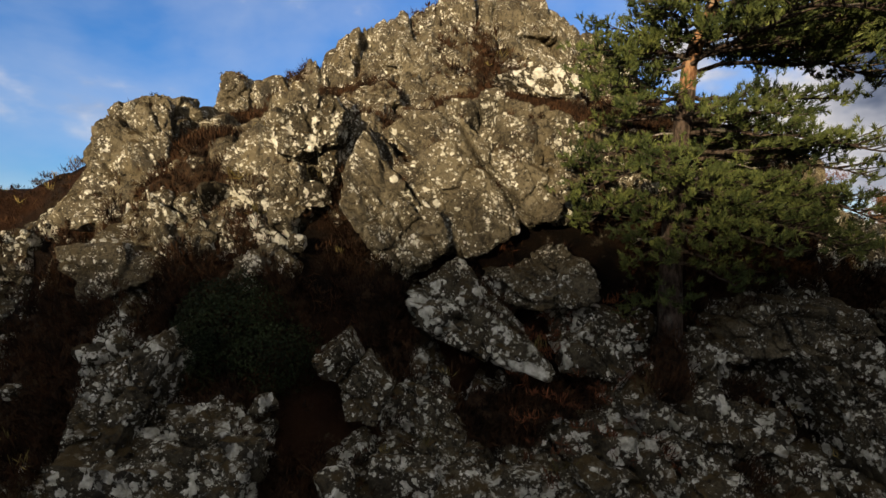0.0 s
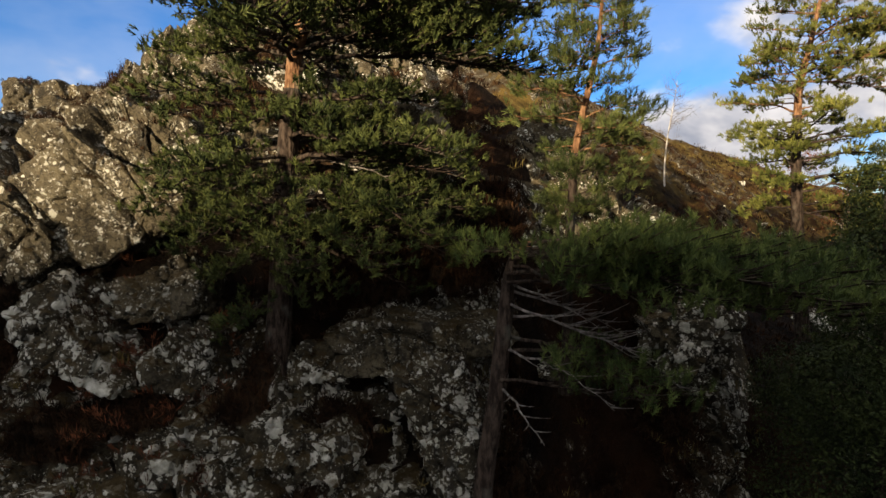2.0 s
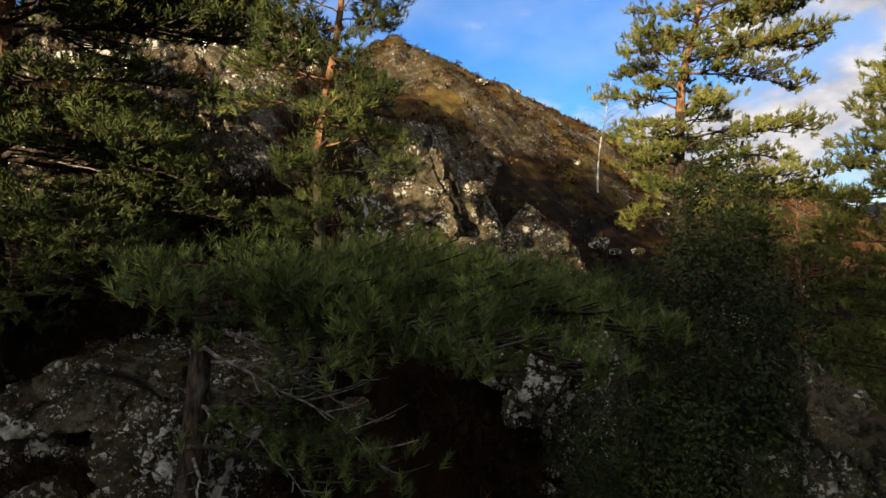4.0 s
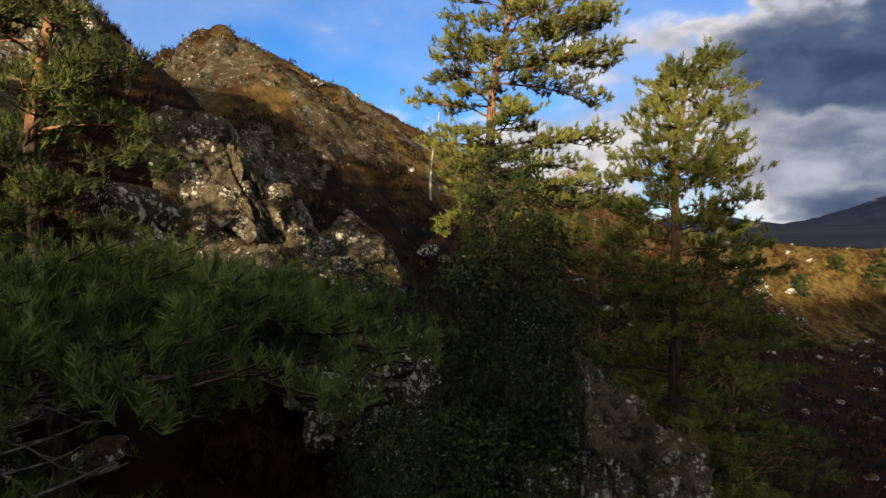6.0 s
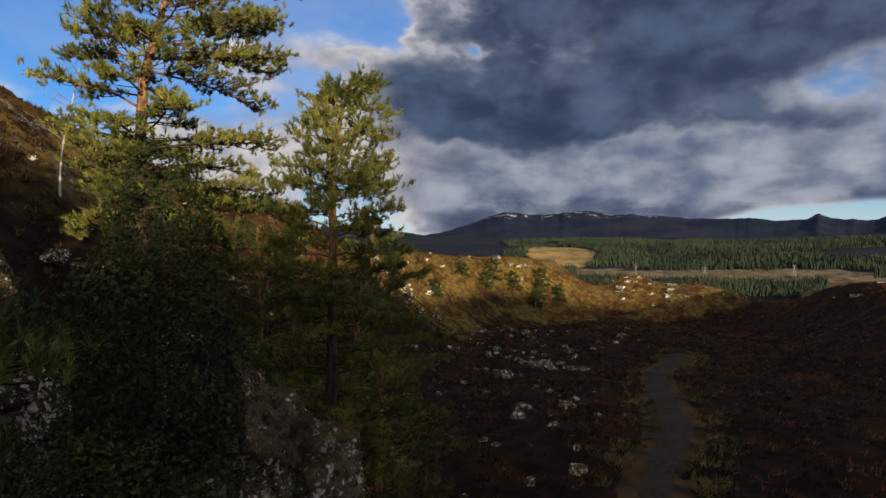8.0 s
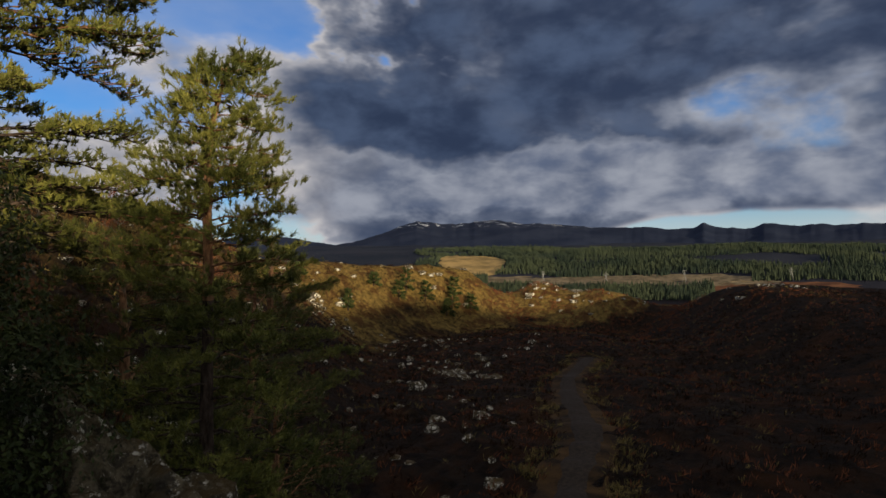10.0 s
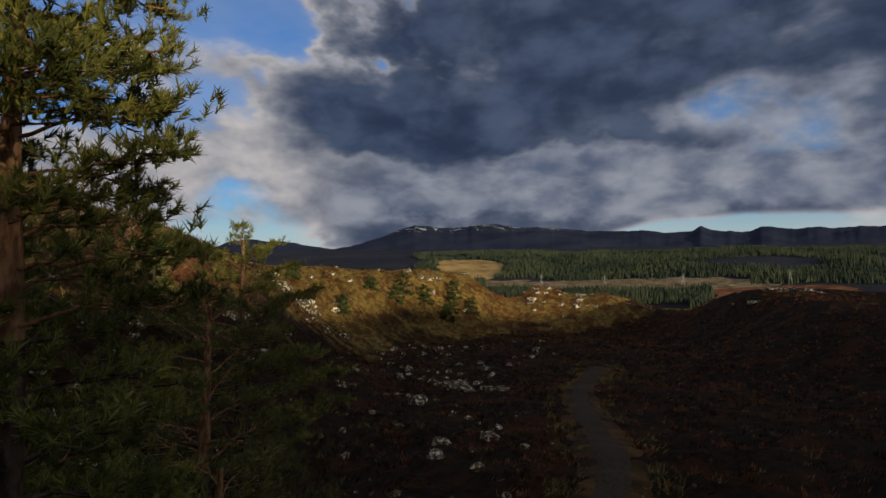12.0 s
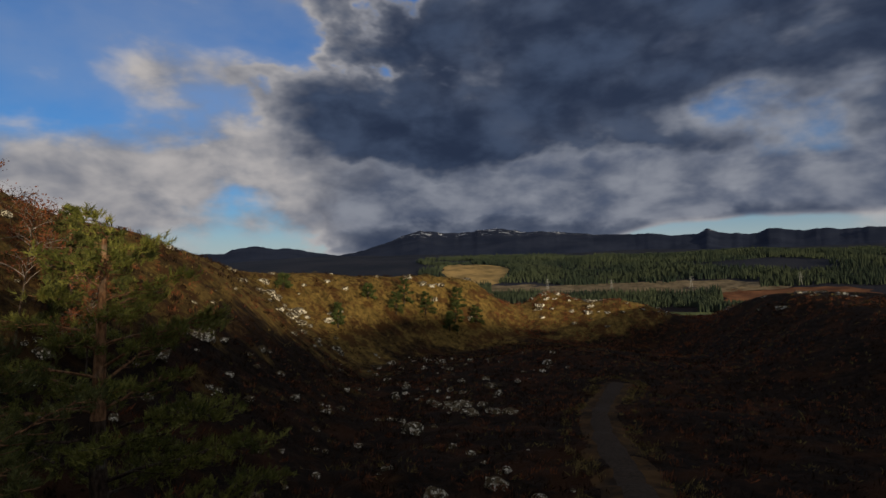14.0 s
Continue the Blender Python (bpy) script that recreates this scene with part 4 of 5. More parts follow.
def limb_growth(rng, start, az, length, rise, droop, spread=0.42, stem=0.05, dense=1.0, bare=0.22):
    """One limb with its side branches: woody tubes, and the shoots that bear needles."""
    a = radians(az)
    out = np.array([math.cos(a), math.sin(a), 0.0])
    side = np.array([-out[1], out[0], 0.0])
    s = np.linspace(0, 1, 9)
    wob = np.cumsum(rng.normal(0, 0.03, (9, 2)), axis=0) * length
    pts = np.asarray(start)[None] + out[None] * (s * length)[:, None] + side[None] * wob[:, :1]
    pts[:, 2] += (rise * s - droop * s * s) * length + wob[:, 1] * 0.6
    wood = [tube(pts, stem * (1 - 0.82 * s), 6)]
    spots, ways = [], []
    count = max(6, int(length * 9 * dense))
    for k in range(count):
        f = bare + (1 - bare) * (k + rng.uniform(0.2, 1)) / count
        base = np.array([np.interp(f, s, pts[:, i]) for i in range(3)])
        sgn = 1 if k % 2 else -1
        ln = length * spread * (1.15 - 0.75 * f) * rng.uniform(0.6, 1.25)
        ln = min(max(ln, 0.16), 1.2)
        way = out * rng.uniform(0.5, 0.95) + side * sgn * rng.uniform(0.35, 1.0) + np.array([0, 0, rng.uniform(-0.10, 0.22)])
        way /= np.linalg.norm(way)
        q = base + way * np.linspace(0, ln, 4)[:, None]
        q[:, 2] += np.array([0, -0.01, 0.0, 0.05]) * ln
        wood.append(tube(q, np.array([0.014, 0.011, 0.008, 0.005]) * (0.6 + length * 0.2), 3))
        m = max(3, int(ln / 0.12 * dense))
        for j in range(m):
            g = 0.25 + 0.75 * (j + rng.uniform(0, 1)) / m
            tw = way * 0.6 + np.array([rng.normal(0, 0.45), rng.normal(0, 0.45), rng.uniform(0.05, 0.70)])
            tw /= np.linalg.norm(tw)
            reach = rng.uniform(0.04, 0.24)
            b = base + way * ln * g
            spots.append(b + tw * reach)
            ways.append(tw)
    tipway = pts[-1] - pts[-2]
    for j in range(4):
        spots.append(pts[-1] + rng.normal(0, 0.05, 3))
        ways.append(tipway / (np.linalg.norm(tipway) + 1e-9) + np.array([0, 0, 0.5]) + rng.normal(0, 0.3, 3))
    return wood, spots, ways


def pine(label, trunk, radii, limbs, seed, needles=None, red_from=0.55, tuft=0.105, count=26, dead=(), width=0.015, name="pine_tree", limbs_red_from=None, bunch=3, pad=0.26, upright=0.55, keep=1.0):
    """A Scots pine: limbs are (share of trunk height, azimuth, length, rise, droop, density)."""
    rng = np.random.default_rng(seed)
    t = np.array(trunk, float)
    base = t[0].copy()
    grid = np.linspace(0, 1, len(t))
    fine = np.linspace(0, 1, 30)
    line = np.stack([np.interp(fine, grid, t[:, i]) for i in range(3)], -1)
    line[1:-1] = (line[:-2] + 2 * line[1:-1] + line[2:]) / 4
    line[:, 0] += 0.03 * lattice(fine * 7, seed + 0.5)
    line[:, 1] += 0.03 * lattice(fine * 7, seed + 9.5)
    rad = np.interp(fine, grid, radii)
    rad[0] *= 1.45
    rad[1] *= 1.15
    tree = thing(name, label, "pine tree", base)
    v, f = tube(line, rad, 12)
    v = v + (0.06 * lattice(v[:, 0] * 14, v[:, 1] * 14, v[:, 2] * 5) * np.repeat(rad, 12))[:, None] * (v - np.repeat(line, 12, 0)) / (np.repeat(rad, 12)[:, None] + 1e-6)
    index = (np.repeat(fine[:-1], 12) > red_from).astype(int)
    part("trunk", mesh_of("trunk", v - base, f, [BARK, BARK_RED], index=index), tree)
    spots, ways = [], []
    for share, az, length, rise, droop, dense in limbs:
        start = np.array([np.interp(share, fine, line[:, i]) for i in range(3)])
        thick = min(0.20 * np.interp(share, fine, rad) + 0.004 * length, 0.045)
        wood, sp, wy = limb_growth(rng, start, az, length, rise, droop, stem=thick, dense=dense)
        wv, wf = join(wood)
        part("limb", mesh_of("limb", wv - base, wf, BARK_RED if share > (limbs_red_from or red_from) else BARK), tree)
        spots += sp
        ways += wy
    for share, az, length, rise, droop in dead:
        start = np.array([np.interp(share, fine, line[:, i]) for i in range(3)])
        wood, sp, wy = limb_growth(rng, start, az, length, rise, droop, stem=0.022, dense=0.8, bare=0.2)
        wv, wf = join(wood)
        part("dead_limb", mesh_of("dead_limb", wv - base, wf, TWIG), tree, "bare grey dead limb")
    # each twig ends in a cushion of a few short shoots
    chosen = rng.uniform(size=len(spots)) < keep
    sp, wy = np.array(spots)[chosen], np.array(ways)[chosen]
    sp, wy = np.repeat(sp, bunch, 0), np.repeat(wy, bunch, 0)
    wy = wy + rng.normal(0, 0.40, wy.shape) + np.array([0, 0, upright])
    sp = sp + rng.normal(0, pad, sp.shape) * tuft * np.array([1.2, 1.2, 0.7])
    nv, nf = tufts(rng, sp, wy, tuft * 0.88, max(9, int(count * 0.58)), width)
    part("crown", mesh_of("crown", nv - base, nf, needles or NEEDLE, smooth=False), tree)
    return tree


def ring_of_limbs(seed, lo, hi, count, reach, rise=(0.05, 0.35), droop=(0.1, 0.35), dense=1.0, lean_az=None, lean=0.0):
    """Limbs all round: reach(share within the crown) gives their length; they grow longer towards lean_az."""
    rng = np.random.default_rng(seed)
    rows = []
    for k in range(count):
        f = (k + rng.uniform(0, 0.9)) / count
        az = (k * 137.5 + rng.uniform(-25, 25)) % 360
        ln = reach(f) * rng.uniform(0.75, 1.15)
        if lean_az is not None:
            ln *= 1 + lean * math.cos(radians(az - lean_az))
        rows.append((lo + (hi - lo) * f, az, ln, rng.uniform(*rise) + 0.4 * f, rng.uniform(*droop), dense))
    return rows


def reaching(limbs, grow):
    """The same limbs, the low ones longer and the middle ones shorter on the eastern side."""
    return [(share, az, ln * ((grow if share < 0.42 else 0.75) if math.cos(radians(az)) > 0.5 else 1.0), rise, droop, dense) for share, az, ln, rise, droop, dense in limbs]


# the big pine that grows from the foot of the crag
pine("tall Scots pine with a crooked orange upper trunk on the crag",
     [(4.0, 9.6, -3.3), (4.12, 9.85, -0.6), (4.25, 9.85, 1.0), (4.38, 9.83, 2.5), (4.45, 9.8, 3.2), (4.85, 9.65, 4.3), (5.2, 9.5, 6.4)],
     [0.23, 0.20, 0.18, 0.15, 0.13, 0.10, 0.04],
     reaching([(0.32, 185, 1.7, 0.1, 0.3, 0.9), (0.35, 250, 1.6, 0.1, 0.3, 0.9), (0.37, 5, 2.5, 0.1, 0.2, 0.9), (0.40, 330, 2.6, 0.12, 0.22, 0.9), (0.42, 195, 2, 0.15, 0.3, 0.9),
      (0.43, 30, 2.5, 0.1, 0.22, 0.9), (0.45, 290, 1.8, 0.15, 0.3, 0.9), (0.47, 345, 2.8, 0.1, 0.2, 0.9), (0.48, 160, 1.8, 0.2, 0.3, 0.9), (0.50, 60, 2.4, 0.15, 0.2, 0.9),
      (0.51, 225, 1.9, 0.1, 0.3, 0.9), (0.53, 15, 3.4, 0.1, 0.15, 0.9), (0.30, 310, 2.2, 0.0, 0.3, 0.9), (0.32, 350, 2.3, 0.0, 0.3, 0.8), (0.32, 170, 1.6, -0.05, 0.3, 0.8), (0.26, 20, 1.8, -0.1, 0.3, 0.6),
      (0.28, 270, 1.2, -0.1, 0.3, 0.6), (0.23, 200, 1.1, -0.1, 0.25, 0.5),
      (0.36, 275, 1.5, 0.0, 0.3, 0.85), (0.40, 240, 2.1, 0.05, 0.3, 0.85), (0.44, 315, 2.6, 0.05, 0.25, 0.85), (0.48, 265, 1.5, 0.1, 0.3, 0.85), (0.34, 335, 2.5, 0.0, 0.25, 0.85), (0.38, 200, 2.1, 0.0, 0.3, 0.85),
      (0.28, 300, 1.7, -0.1, 0.25, 0.9), (0.30, 0, 2.4, 0.0, 0.2, 1.0), (0.33, 40, 2.3, 0.0, 0.2, 1.0), (0.50, 325, 3.0, 0.1, 0.2, 0.85), (0.52, 205, 2.2, 0.1, 0.3, 0.85), (0.45, 100, 1.8, 0.1, 0.2, 0.8), (0.36, 30, 2.9, 0.05, 0.2, 0.9), (0.40, 45, 2.8, 0.05, 0.2, 0.9), (0.44, 18, 3.0, 0.05, 0.2, 0.9), (0.48, 38, 3.0, 0.05, 0.2, 0.9), (0.51, 50, 2.8, 0.05, 0.2, 0.9), (0.30, 225, 1.6, -0.1, 0.25, 0.8), (0.39, 355, 2.5, 0.05, 0.2, 0.85)], 1.2)
     + [(0.15 + 0.024 * k, 205 + (k * 47) % 150, 1.0 + 0.06 * k, -0.05, 0.3, 0.8) for k in range(11)]
     + ring_of_limbs(21, 0.62, 0.99, 34, lambda f: 3.1 - 1.6 * f, lean_az=0, lean=0.25, dense=1.05)
     + [(0.66 + 0.025 * k, 215 + 37 * (k % 4), 1.5 - 0.05 * k, 0.15, 0.25, 1.1) for k in range(12)]
     + [(0.68 + 0.03 * k, (-38 + 29 * k) % 60 - 30, 3.3 - 0.12 * k, 0.12, 0.14, 1.1) for k in range(8)],
     seed=11, needles=NEEDLE_GREEN, bunch=2, width=0.020, limbs_red_from=0.9, dead=[(0.33, 300, 1.4, -0.1, 0.2), (0.25, 210, 0.9, 0.1, 0.2), (0.44, 140, 1.2, 0.0, 0.2), (0.40, 20, 1.6, 0.0, 0.2)])
# the low one with a long flat crown
pine("leaning Scots pine with a low spreading crown and dead lower limbs",
     [(7.3, 8.62, -4.6), (7.42, 8.55, -3.4), (7.62, 8.52, -2.0), (7.79, 8.5, -0.6), (7.9, 8.48, 0.05), (8.15, 8.45, 0.25)],
     [0.15, 0.14, 0.125, 0.105, 0.075, 0.03],
     [(0.80, 0, 3.6, -0.06, 0.06, 1.3), (0.84, 345, 3.9, -0.02, 0.12, 1.3), (0.88, 12, 4.0, 0.02, 0.12, 1.3), (0.92, 330, 3.2, -0.02, 0.16, 1.3), (0.90, 30, 3.0, 0.0, 0.10, 1.3), (0.86, 350, 2.7, -0.12, 0.10, 1.3), (0.96, 15, 2.9, 0.03, 0.14, 1.3), (0.94, 335, 2.3, 0.03, 0.16, 1.3), (0.83, 320, 2.5, -0.10, 0.14, 1.3),
      (0.95, 355, 3.4, 0.02, 0.10, 1.3), (0.97, 50, 1.6, 0.05, 0.15, 1.2), (0.98, 310, 2.0, 0.05, 0.15, 1.2), (0.93, 180, 0.9, 0.2, 0.2, 1.1), (0.88, 215, 0.8, 0.15, 0.2, 1.1),
      (0.86, 285, 1.7, 0.05, 0.15, 1.2), (0.99, 5, 2.4, 0.05, 0.12, 1.2), (0.82, 150, 0.8, 0.1, 0.2, 1.0),
      (0.70, 350, 3.0, 0.02, 0.10, 1.3), (0.74, 8, 3.4, 0.0, 0.12, 1.3), (0.73, 332, 2.9, -0.02, 0.12, 1.3), (0.77, 342, 3.7, 0.02, 0.16, 1.3), (0.79, 22, 3.2, 0.0, 0.1, 1.2), (0.76, 318, 2.2, 0.0, 0.12, 1.2),
      (0.50, 345, 2.3, 0.05, 0.18, 1.2), (0.53, 320, 2.0, -0.05, 0.15, 1.2), (0.46, 5, 1.9, 0.0, 0.2, 1.1)],
     seed=12, needles=NEEDLE_BRIGHT, red_from=0.8, limbs_red_from=1.1, tuft=0.125, count=60, width=0.0105, bunch=1, upright=1.9, keep=0.55, dead=[(0.62, 340, 2.2, -0.1, 0.25), (0.58, 5, 1.8, -0.15, 0.3), (0.66, 20, 1.6, -0.2, 0.2), (0.52, 330, 1.5, -0.1, 0.3), (0.45, 300, 1.0, -0.1, 0.3), (0.70, 350, 1.2, -0.2, 0.3)])
# the small one above the low crown
pine("young bushy Scots pine on a rock ledge", [(8.75, 10.0, -2.2), (8.72, 9.6, -0.4), (8.8, 9.25, 1.4), (9.12, 9.1, 2.95), (9.2, 9.05, 4.1)], [0.09, 0.075, 0.058, 0.036, 0.015],
     ring_of_limbs(31, 0.52, 0.98, 34, lambda f: 1.05 - 0.75 * f, rise=(0.1, 0.35), lean_az=180, lean=0.1) + ring_of_limbs(32, 0.34, 0.52, 12, lambda f: 0.75, lean_az=330, lean=0.7), seed=13, needles=NEEDLE_GREEN, red_from=0.5, tuft=0.10, width=0.010)
# the two tall ones
pine("tall Scots pine with an open flat-topped crown", [(14.9, 14.9, -4.2), (14.6, 14.7, -0.5), (14.5, 14.6, 2.0), (14.55, 14.6, 3.6), (14.8, 14.6, 4.6), (15.15, 14.6, 6.3)], [0.19, 0.15, 0.105, 0.08, 0.06, 0.025],
     ring_of_limbs(41, 0.30, 0.47, 26, lambda f: 1.7, lean_az=0, lean=0.45, dense=0.95, rise=(0.0, 0.15))
     + ring_of_limbs(42, 0.48, 0.64, 16, lambda f: 1.05, lean_az=190, lean=0.3)
     + ring_of_limbs(43, 0.66, 0.96, 16, lambda f: 1.35 - 0.5 * f, rise=(0.0, 0.2))
     + [(0.64, 0, 2.4, 0.1, 0.12, 1.1), (0.66, 350, 2.3, 0.2, 0.1, 1.1), (0.72, 10, 2.5, 0.25, 0.12, 1.1), (0.76, 330, 2.0, 0.3, 0.15, 1.1), (0.72, 185, 1.2, 0.05, 0.1, 1.1), (0.78, 170, 0.9, 0.1, 0.1, 1.1),
        (0.82, 20, 2.2, 0.25, 0.15, 1.1), (0.84, 355, 2.1, 0.2, 0.1, 1.1), (0.88, 200, 1.2, 0.2, 0.1, 1.1), (0.90, 340, 2.3, 0.3, 0.2, 1.1), (0.92, 60, 1.6, 0.3, 0.2, 1.1), (0.95, 0, 1.5, 0.5, 0.3, 1.1),
        (0.97, 150, 1.0, 0.5, 0.3, 1.1), (0.99, 270, 0.8, 0.6, 0.2, 1.1), (0.80, 90, 1.7, 0.2, 0.2, 1.0), (0.80, 270, 1.7, 0.2, 0.2, 1.0)],
     seed=14, needles=NEEDLE_Y, red_from=0.5, bunch=2, width=0.019)
pine("tall slender Scots pine lit by low sun", [(16.3, 10.9, -7.2), (16.15, 10.75, -4.6), (16.06, 10.65, -2.0), (16.0, 10.6, 0.6), (16.05, 10.6, 2.0), (16.3, 10.6, 3.0)], [0.13, 0.11, 0.085, 0.06, 0.042, 0.012],
     ring_of_limbs(51, 0.32, 0.74, 70, lambda f: 1.32 - 0.62 * f, rise=(-0.1, 0.2), lean_az=0, lean=0.05, dense=1.15)
     + ring_of_limbs(52, 0.74, 0.99, 30, lambda f: 0.74 - 0.46 * f * f, lean_az=0, lean=0.32, rise=(-0.1, 0.1), dense=1.2),
     seed=15, needles=NEEDLE_Y, red_from=0.55, tuft=0.088, count=40, width=0.011, bunch=2)
pine("Scots pine behind a holly on the slope", [(16.6, 14.2, -6.5), (16.5, 14.0, -2.5), (16.4, 13.9, 0.9)], [0.15, 0.11, 0.03],
     ring_of_limbs(61, 0.35, 0.98, 36, lambda f: 2.3 - 1.5 * f), seed=16, bunch=2, tuft=0.12, width=0.016)
pine("round-topped Scots pine on the hillside", [(24.2, 21.0, -7.0), (24.1, 21.0, -2.5), (24.2, 21.0, 1.1)], [0.2, 0.14, 0.04],
     ring_of_limbs(71, 0.30, 0.99, 34, lambda f: 2.9 - 1.9 * f), seed=17, needles=NEEDLE_Y, tuft=0.13, count=24, width=0.016, bunch=2)
pine("dark Scots pine in the hill's shadow", [(21.0, 17.2, -8.0), (20.9, 17.2, -4.0), (21.0, 17.2, -0.4)], [0.2, 0.14, 0.04],
     ring_of_limbs(72, 0.2, 0.99, 44, lambda f: 2.8 - 1.6 * f), seed=18, tuft=0.11, count=32, width=0.010, bunch=2)
pine("dark Scots pine in the hill's shadow", [(19.0, 13.4, -8.5), (18.9, 13.4, -5.0), (19.0, 13.4, -2.2)], [0.2, 0.14, 0.04],
     ring_of_limbs(73, 0.2, 0.99, 42, lambda f: 2.4 - 1.4 * f), seed=19, tuft=0.095, count=36, width=0.009, bunch=2)


def leaf_cloud(rng, centre, halves, count, size, shell=0.45):
    """Small folded leaves filling the outer part of an ellipsoid."""
    d = rng.normal(size=(count, 3))
    d /= np.linalg.norm(d, axis=1, keepdims=True)
    lump = 1 + 0.22 * fractal(d[:, 0] * 2.2 + centre[0], d[:, 1] * 2.2 + centre[1], d[:, 2] * 2.2 + centre[2], 3)
    p = np.asarray(centre) + d * np.asarray(halves) * (lump * (1 - shell * rng.uniform(0, 1, count) ** 1.6))[:, None]
    n = d + rng.normal(0, 0.7, (count, 3))
    n /= np.linalg.norm(n, axis=1, keepdims=True)
    u = np.cross(n, rng.normal(size=(count, 3)))
    u /= np.linalg.norm(u, axis=1, keepdims=True) + 1e-9
    w = np.cross(n, u)
    s = (size * rng.uniform(0.7, 1.3, count))[:, None]
    a, b, c, e = p - u * s, p + w * s * 0.45 + n * s * 0.15, p + u * s, p - w * s * 0.45 + n * s * 0.15
    v = np.stack([a, b, c, e], 1).reshape(-1, 3)
    i = np.arange(count)[:, None] * 4
    return v, np.concatenate([i + np.array([[0, 1, 2]]), i + np.array([[0, 2, 3]])])


def leafy(name, label, category, base, lobes, stems, mat, seed, leaf=0.05, per=2600):
    rng = np.random.default_rng(seed)
    base = np.array(base, float)
    tree = thing(name, label, category, base)
    for pts, r in stems:
        v, f = tube(np.array(pts, float), np.linspace(r, r * 0.3, len(pts)), 7)
        part("trunk", mesh_of("trunk", v - base, f, BARK), tree)
    v, f = join([leaf_cloud(rng, c, h, int(per * h[0] * h[2]), leaf) for c, h in lobes])
    part("crown", mesh_of("crown", v - base, f, mat, smooth=False), tree)
    return tree


leafy("holly_tree", "dense dark green holly with small glossy leaves", "holly tree", (13.4, 9.9, -6.0),
      [((13.45, 9.9, 0.7), (0.62, 0.6, 0.95)), ((13.3, 9.8, -0.2), (0.95, 0.85, 0.9)), ((13.6, 9.9, -1.2), (1.1, 0.95, 1.2)), ((13.2, 9.7, -2.2), (1.5, 1.1, 1.2)),
       ((12.4, 9.5, -2.0), (0.9, 0.8, 0.8)), ((14.2, 9.7, -2.4), (0.9, 0.8, 1.2)), ((13.2, 9.5, -3.6), (1.7, 1.1, 1.4))],
      [([(13.4, 9.9, -6.0), (13.4, 9.9, -2), (13.45, 9.9, 0.9)], 0.09), ([(13.2, 9.9, -5.8), (12.7, 9.7, -3), (12.5, 9.6, -1.8)], 0.05)], HOLLY, 31, leaf=0.031, per=6200)
leafy("juniper_bush", "dark green juniper bush among heather", "bush", (-3.3, 9.2, -2.6),
      [((-3.3, 9.3, -1.2), (0.95, 0.6, 0.8)), ((-2.6, 9.1, -1.7), (0.8, 0.6, 0.6)), ((-3.9, 9.2, -1.8), (0.7, 0.5, 0.6))], [([(-3.3, 9.3, -2.8), (-3.3, 9.3, -1.2)], 0.05)], JUNIPER, 32, leaf=0.024, per=12000)


def bare_birch(base, height, seed, label, mat=BIRCH, leaves=None, lean=0.1):
    rng = np.random.default_rng(seed)
    b = np.array(base, float)
    s = np.linspace(0, 1, 12)
    line = b + np.stack([lean * height * s**1.5 + 0.06 * np.sin(s * 5 + seed), 0.05 * np.cos(s * 4), height * s], -1)
    tree = thing("birch_tree", label, "birch tree", b)
    v, f = tube(line, height * 0.009 * (1 - 0.8 * s), 7)
    part("trunk", mesh_of("trunk", v - b, f, mat), tree)
    wood, spots = [], []
    for k in range(22):
        f0 = 0.42 + 0.56 * k / 22
        st = np.array([np.interp(f0, s, line[:, i]) for i in range(3)])
        az, ln = rng.uniform(0, 2 * np.pi), height * 0.26 * (1.15 - f0) * rng.uniform(0.7, 1.4) + 0.15
        d = np.array([math.cos(az), math.sin(az), 0.9])
        q = st + d * np.linspace(0, ln, 5)[:, None] - np.array([0, 0, 1]) * (np.linspace(0, 1, 5) ** 2 * ln * 0.45)[:, None]
        wood.append(tube(q, np.linspace(0.012, 0.004, 5) * height / 4, 4))
        for j in range(6):
            g = rng.uniform(0.3, 1)
            o = np.array([np.interp(g, np.linspace(0, 1, 5), q[:, i]) for i in range(3)])
            w = d * 0.4 + rng.normal(0, 0.6, 3)
            wood.append(tube(o + w * np.linspace(0, 0.09 * height, 3)[:, None], np.array([0.005, 0.004, 0.002]) * height / 4, 3))
            spots.append(o + w * 0.05 * height)
    wv, wf = join(wood)
    part("branchwork", mesh_of("branchwork", wv - b, wf, TWIG), tree)
    if leaves:
        lv, lf = join([leaf_cloud(rng, c, (0.35, 0.35, 0.3), 14, 0.05, 0.9) for c in spots])
        part("crown", mesh_of("crown", lv - b, lf, leaves, smooth=False), tree)
    return tree


bare_birch((15.45, 28.2, 2.2), 5.0, 3, "thin bare white birch on the heather slope")
RUST = mat_leaf("rusty_birch_twigs", (0.10, 0.035, 0.018), (0.24, 0.09, 0.04), 0.9)
for k, (bx, by, bh) in enumerate([(26.3, 34.0, 5.5), (25.0, 36.0, 5.0), (27.5, 31.5, 4.4)]):
    bare_birch((bx, by, float(ground_height(bx, by)) - 0.1), bh, 5 + k, "birch with rusty winter twigs on the hillside", BARK, leaves=RUST)


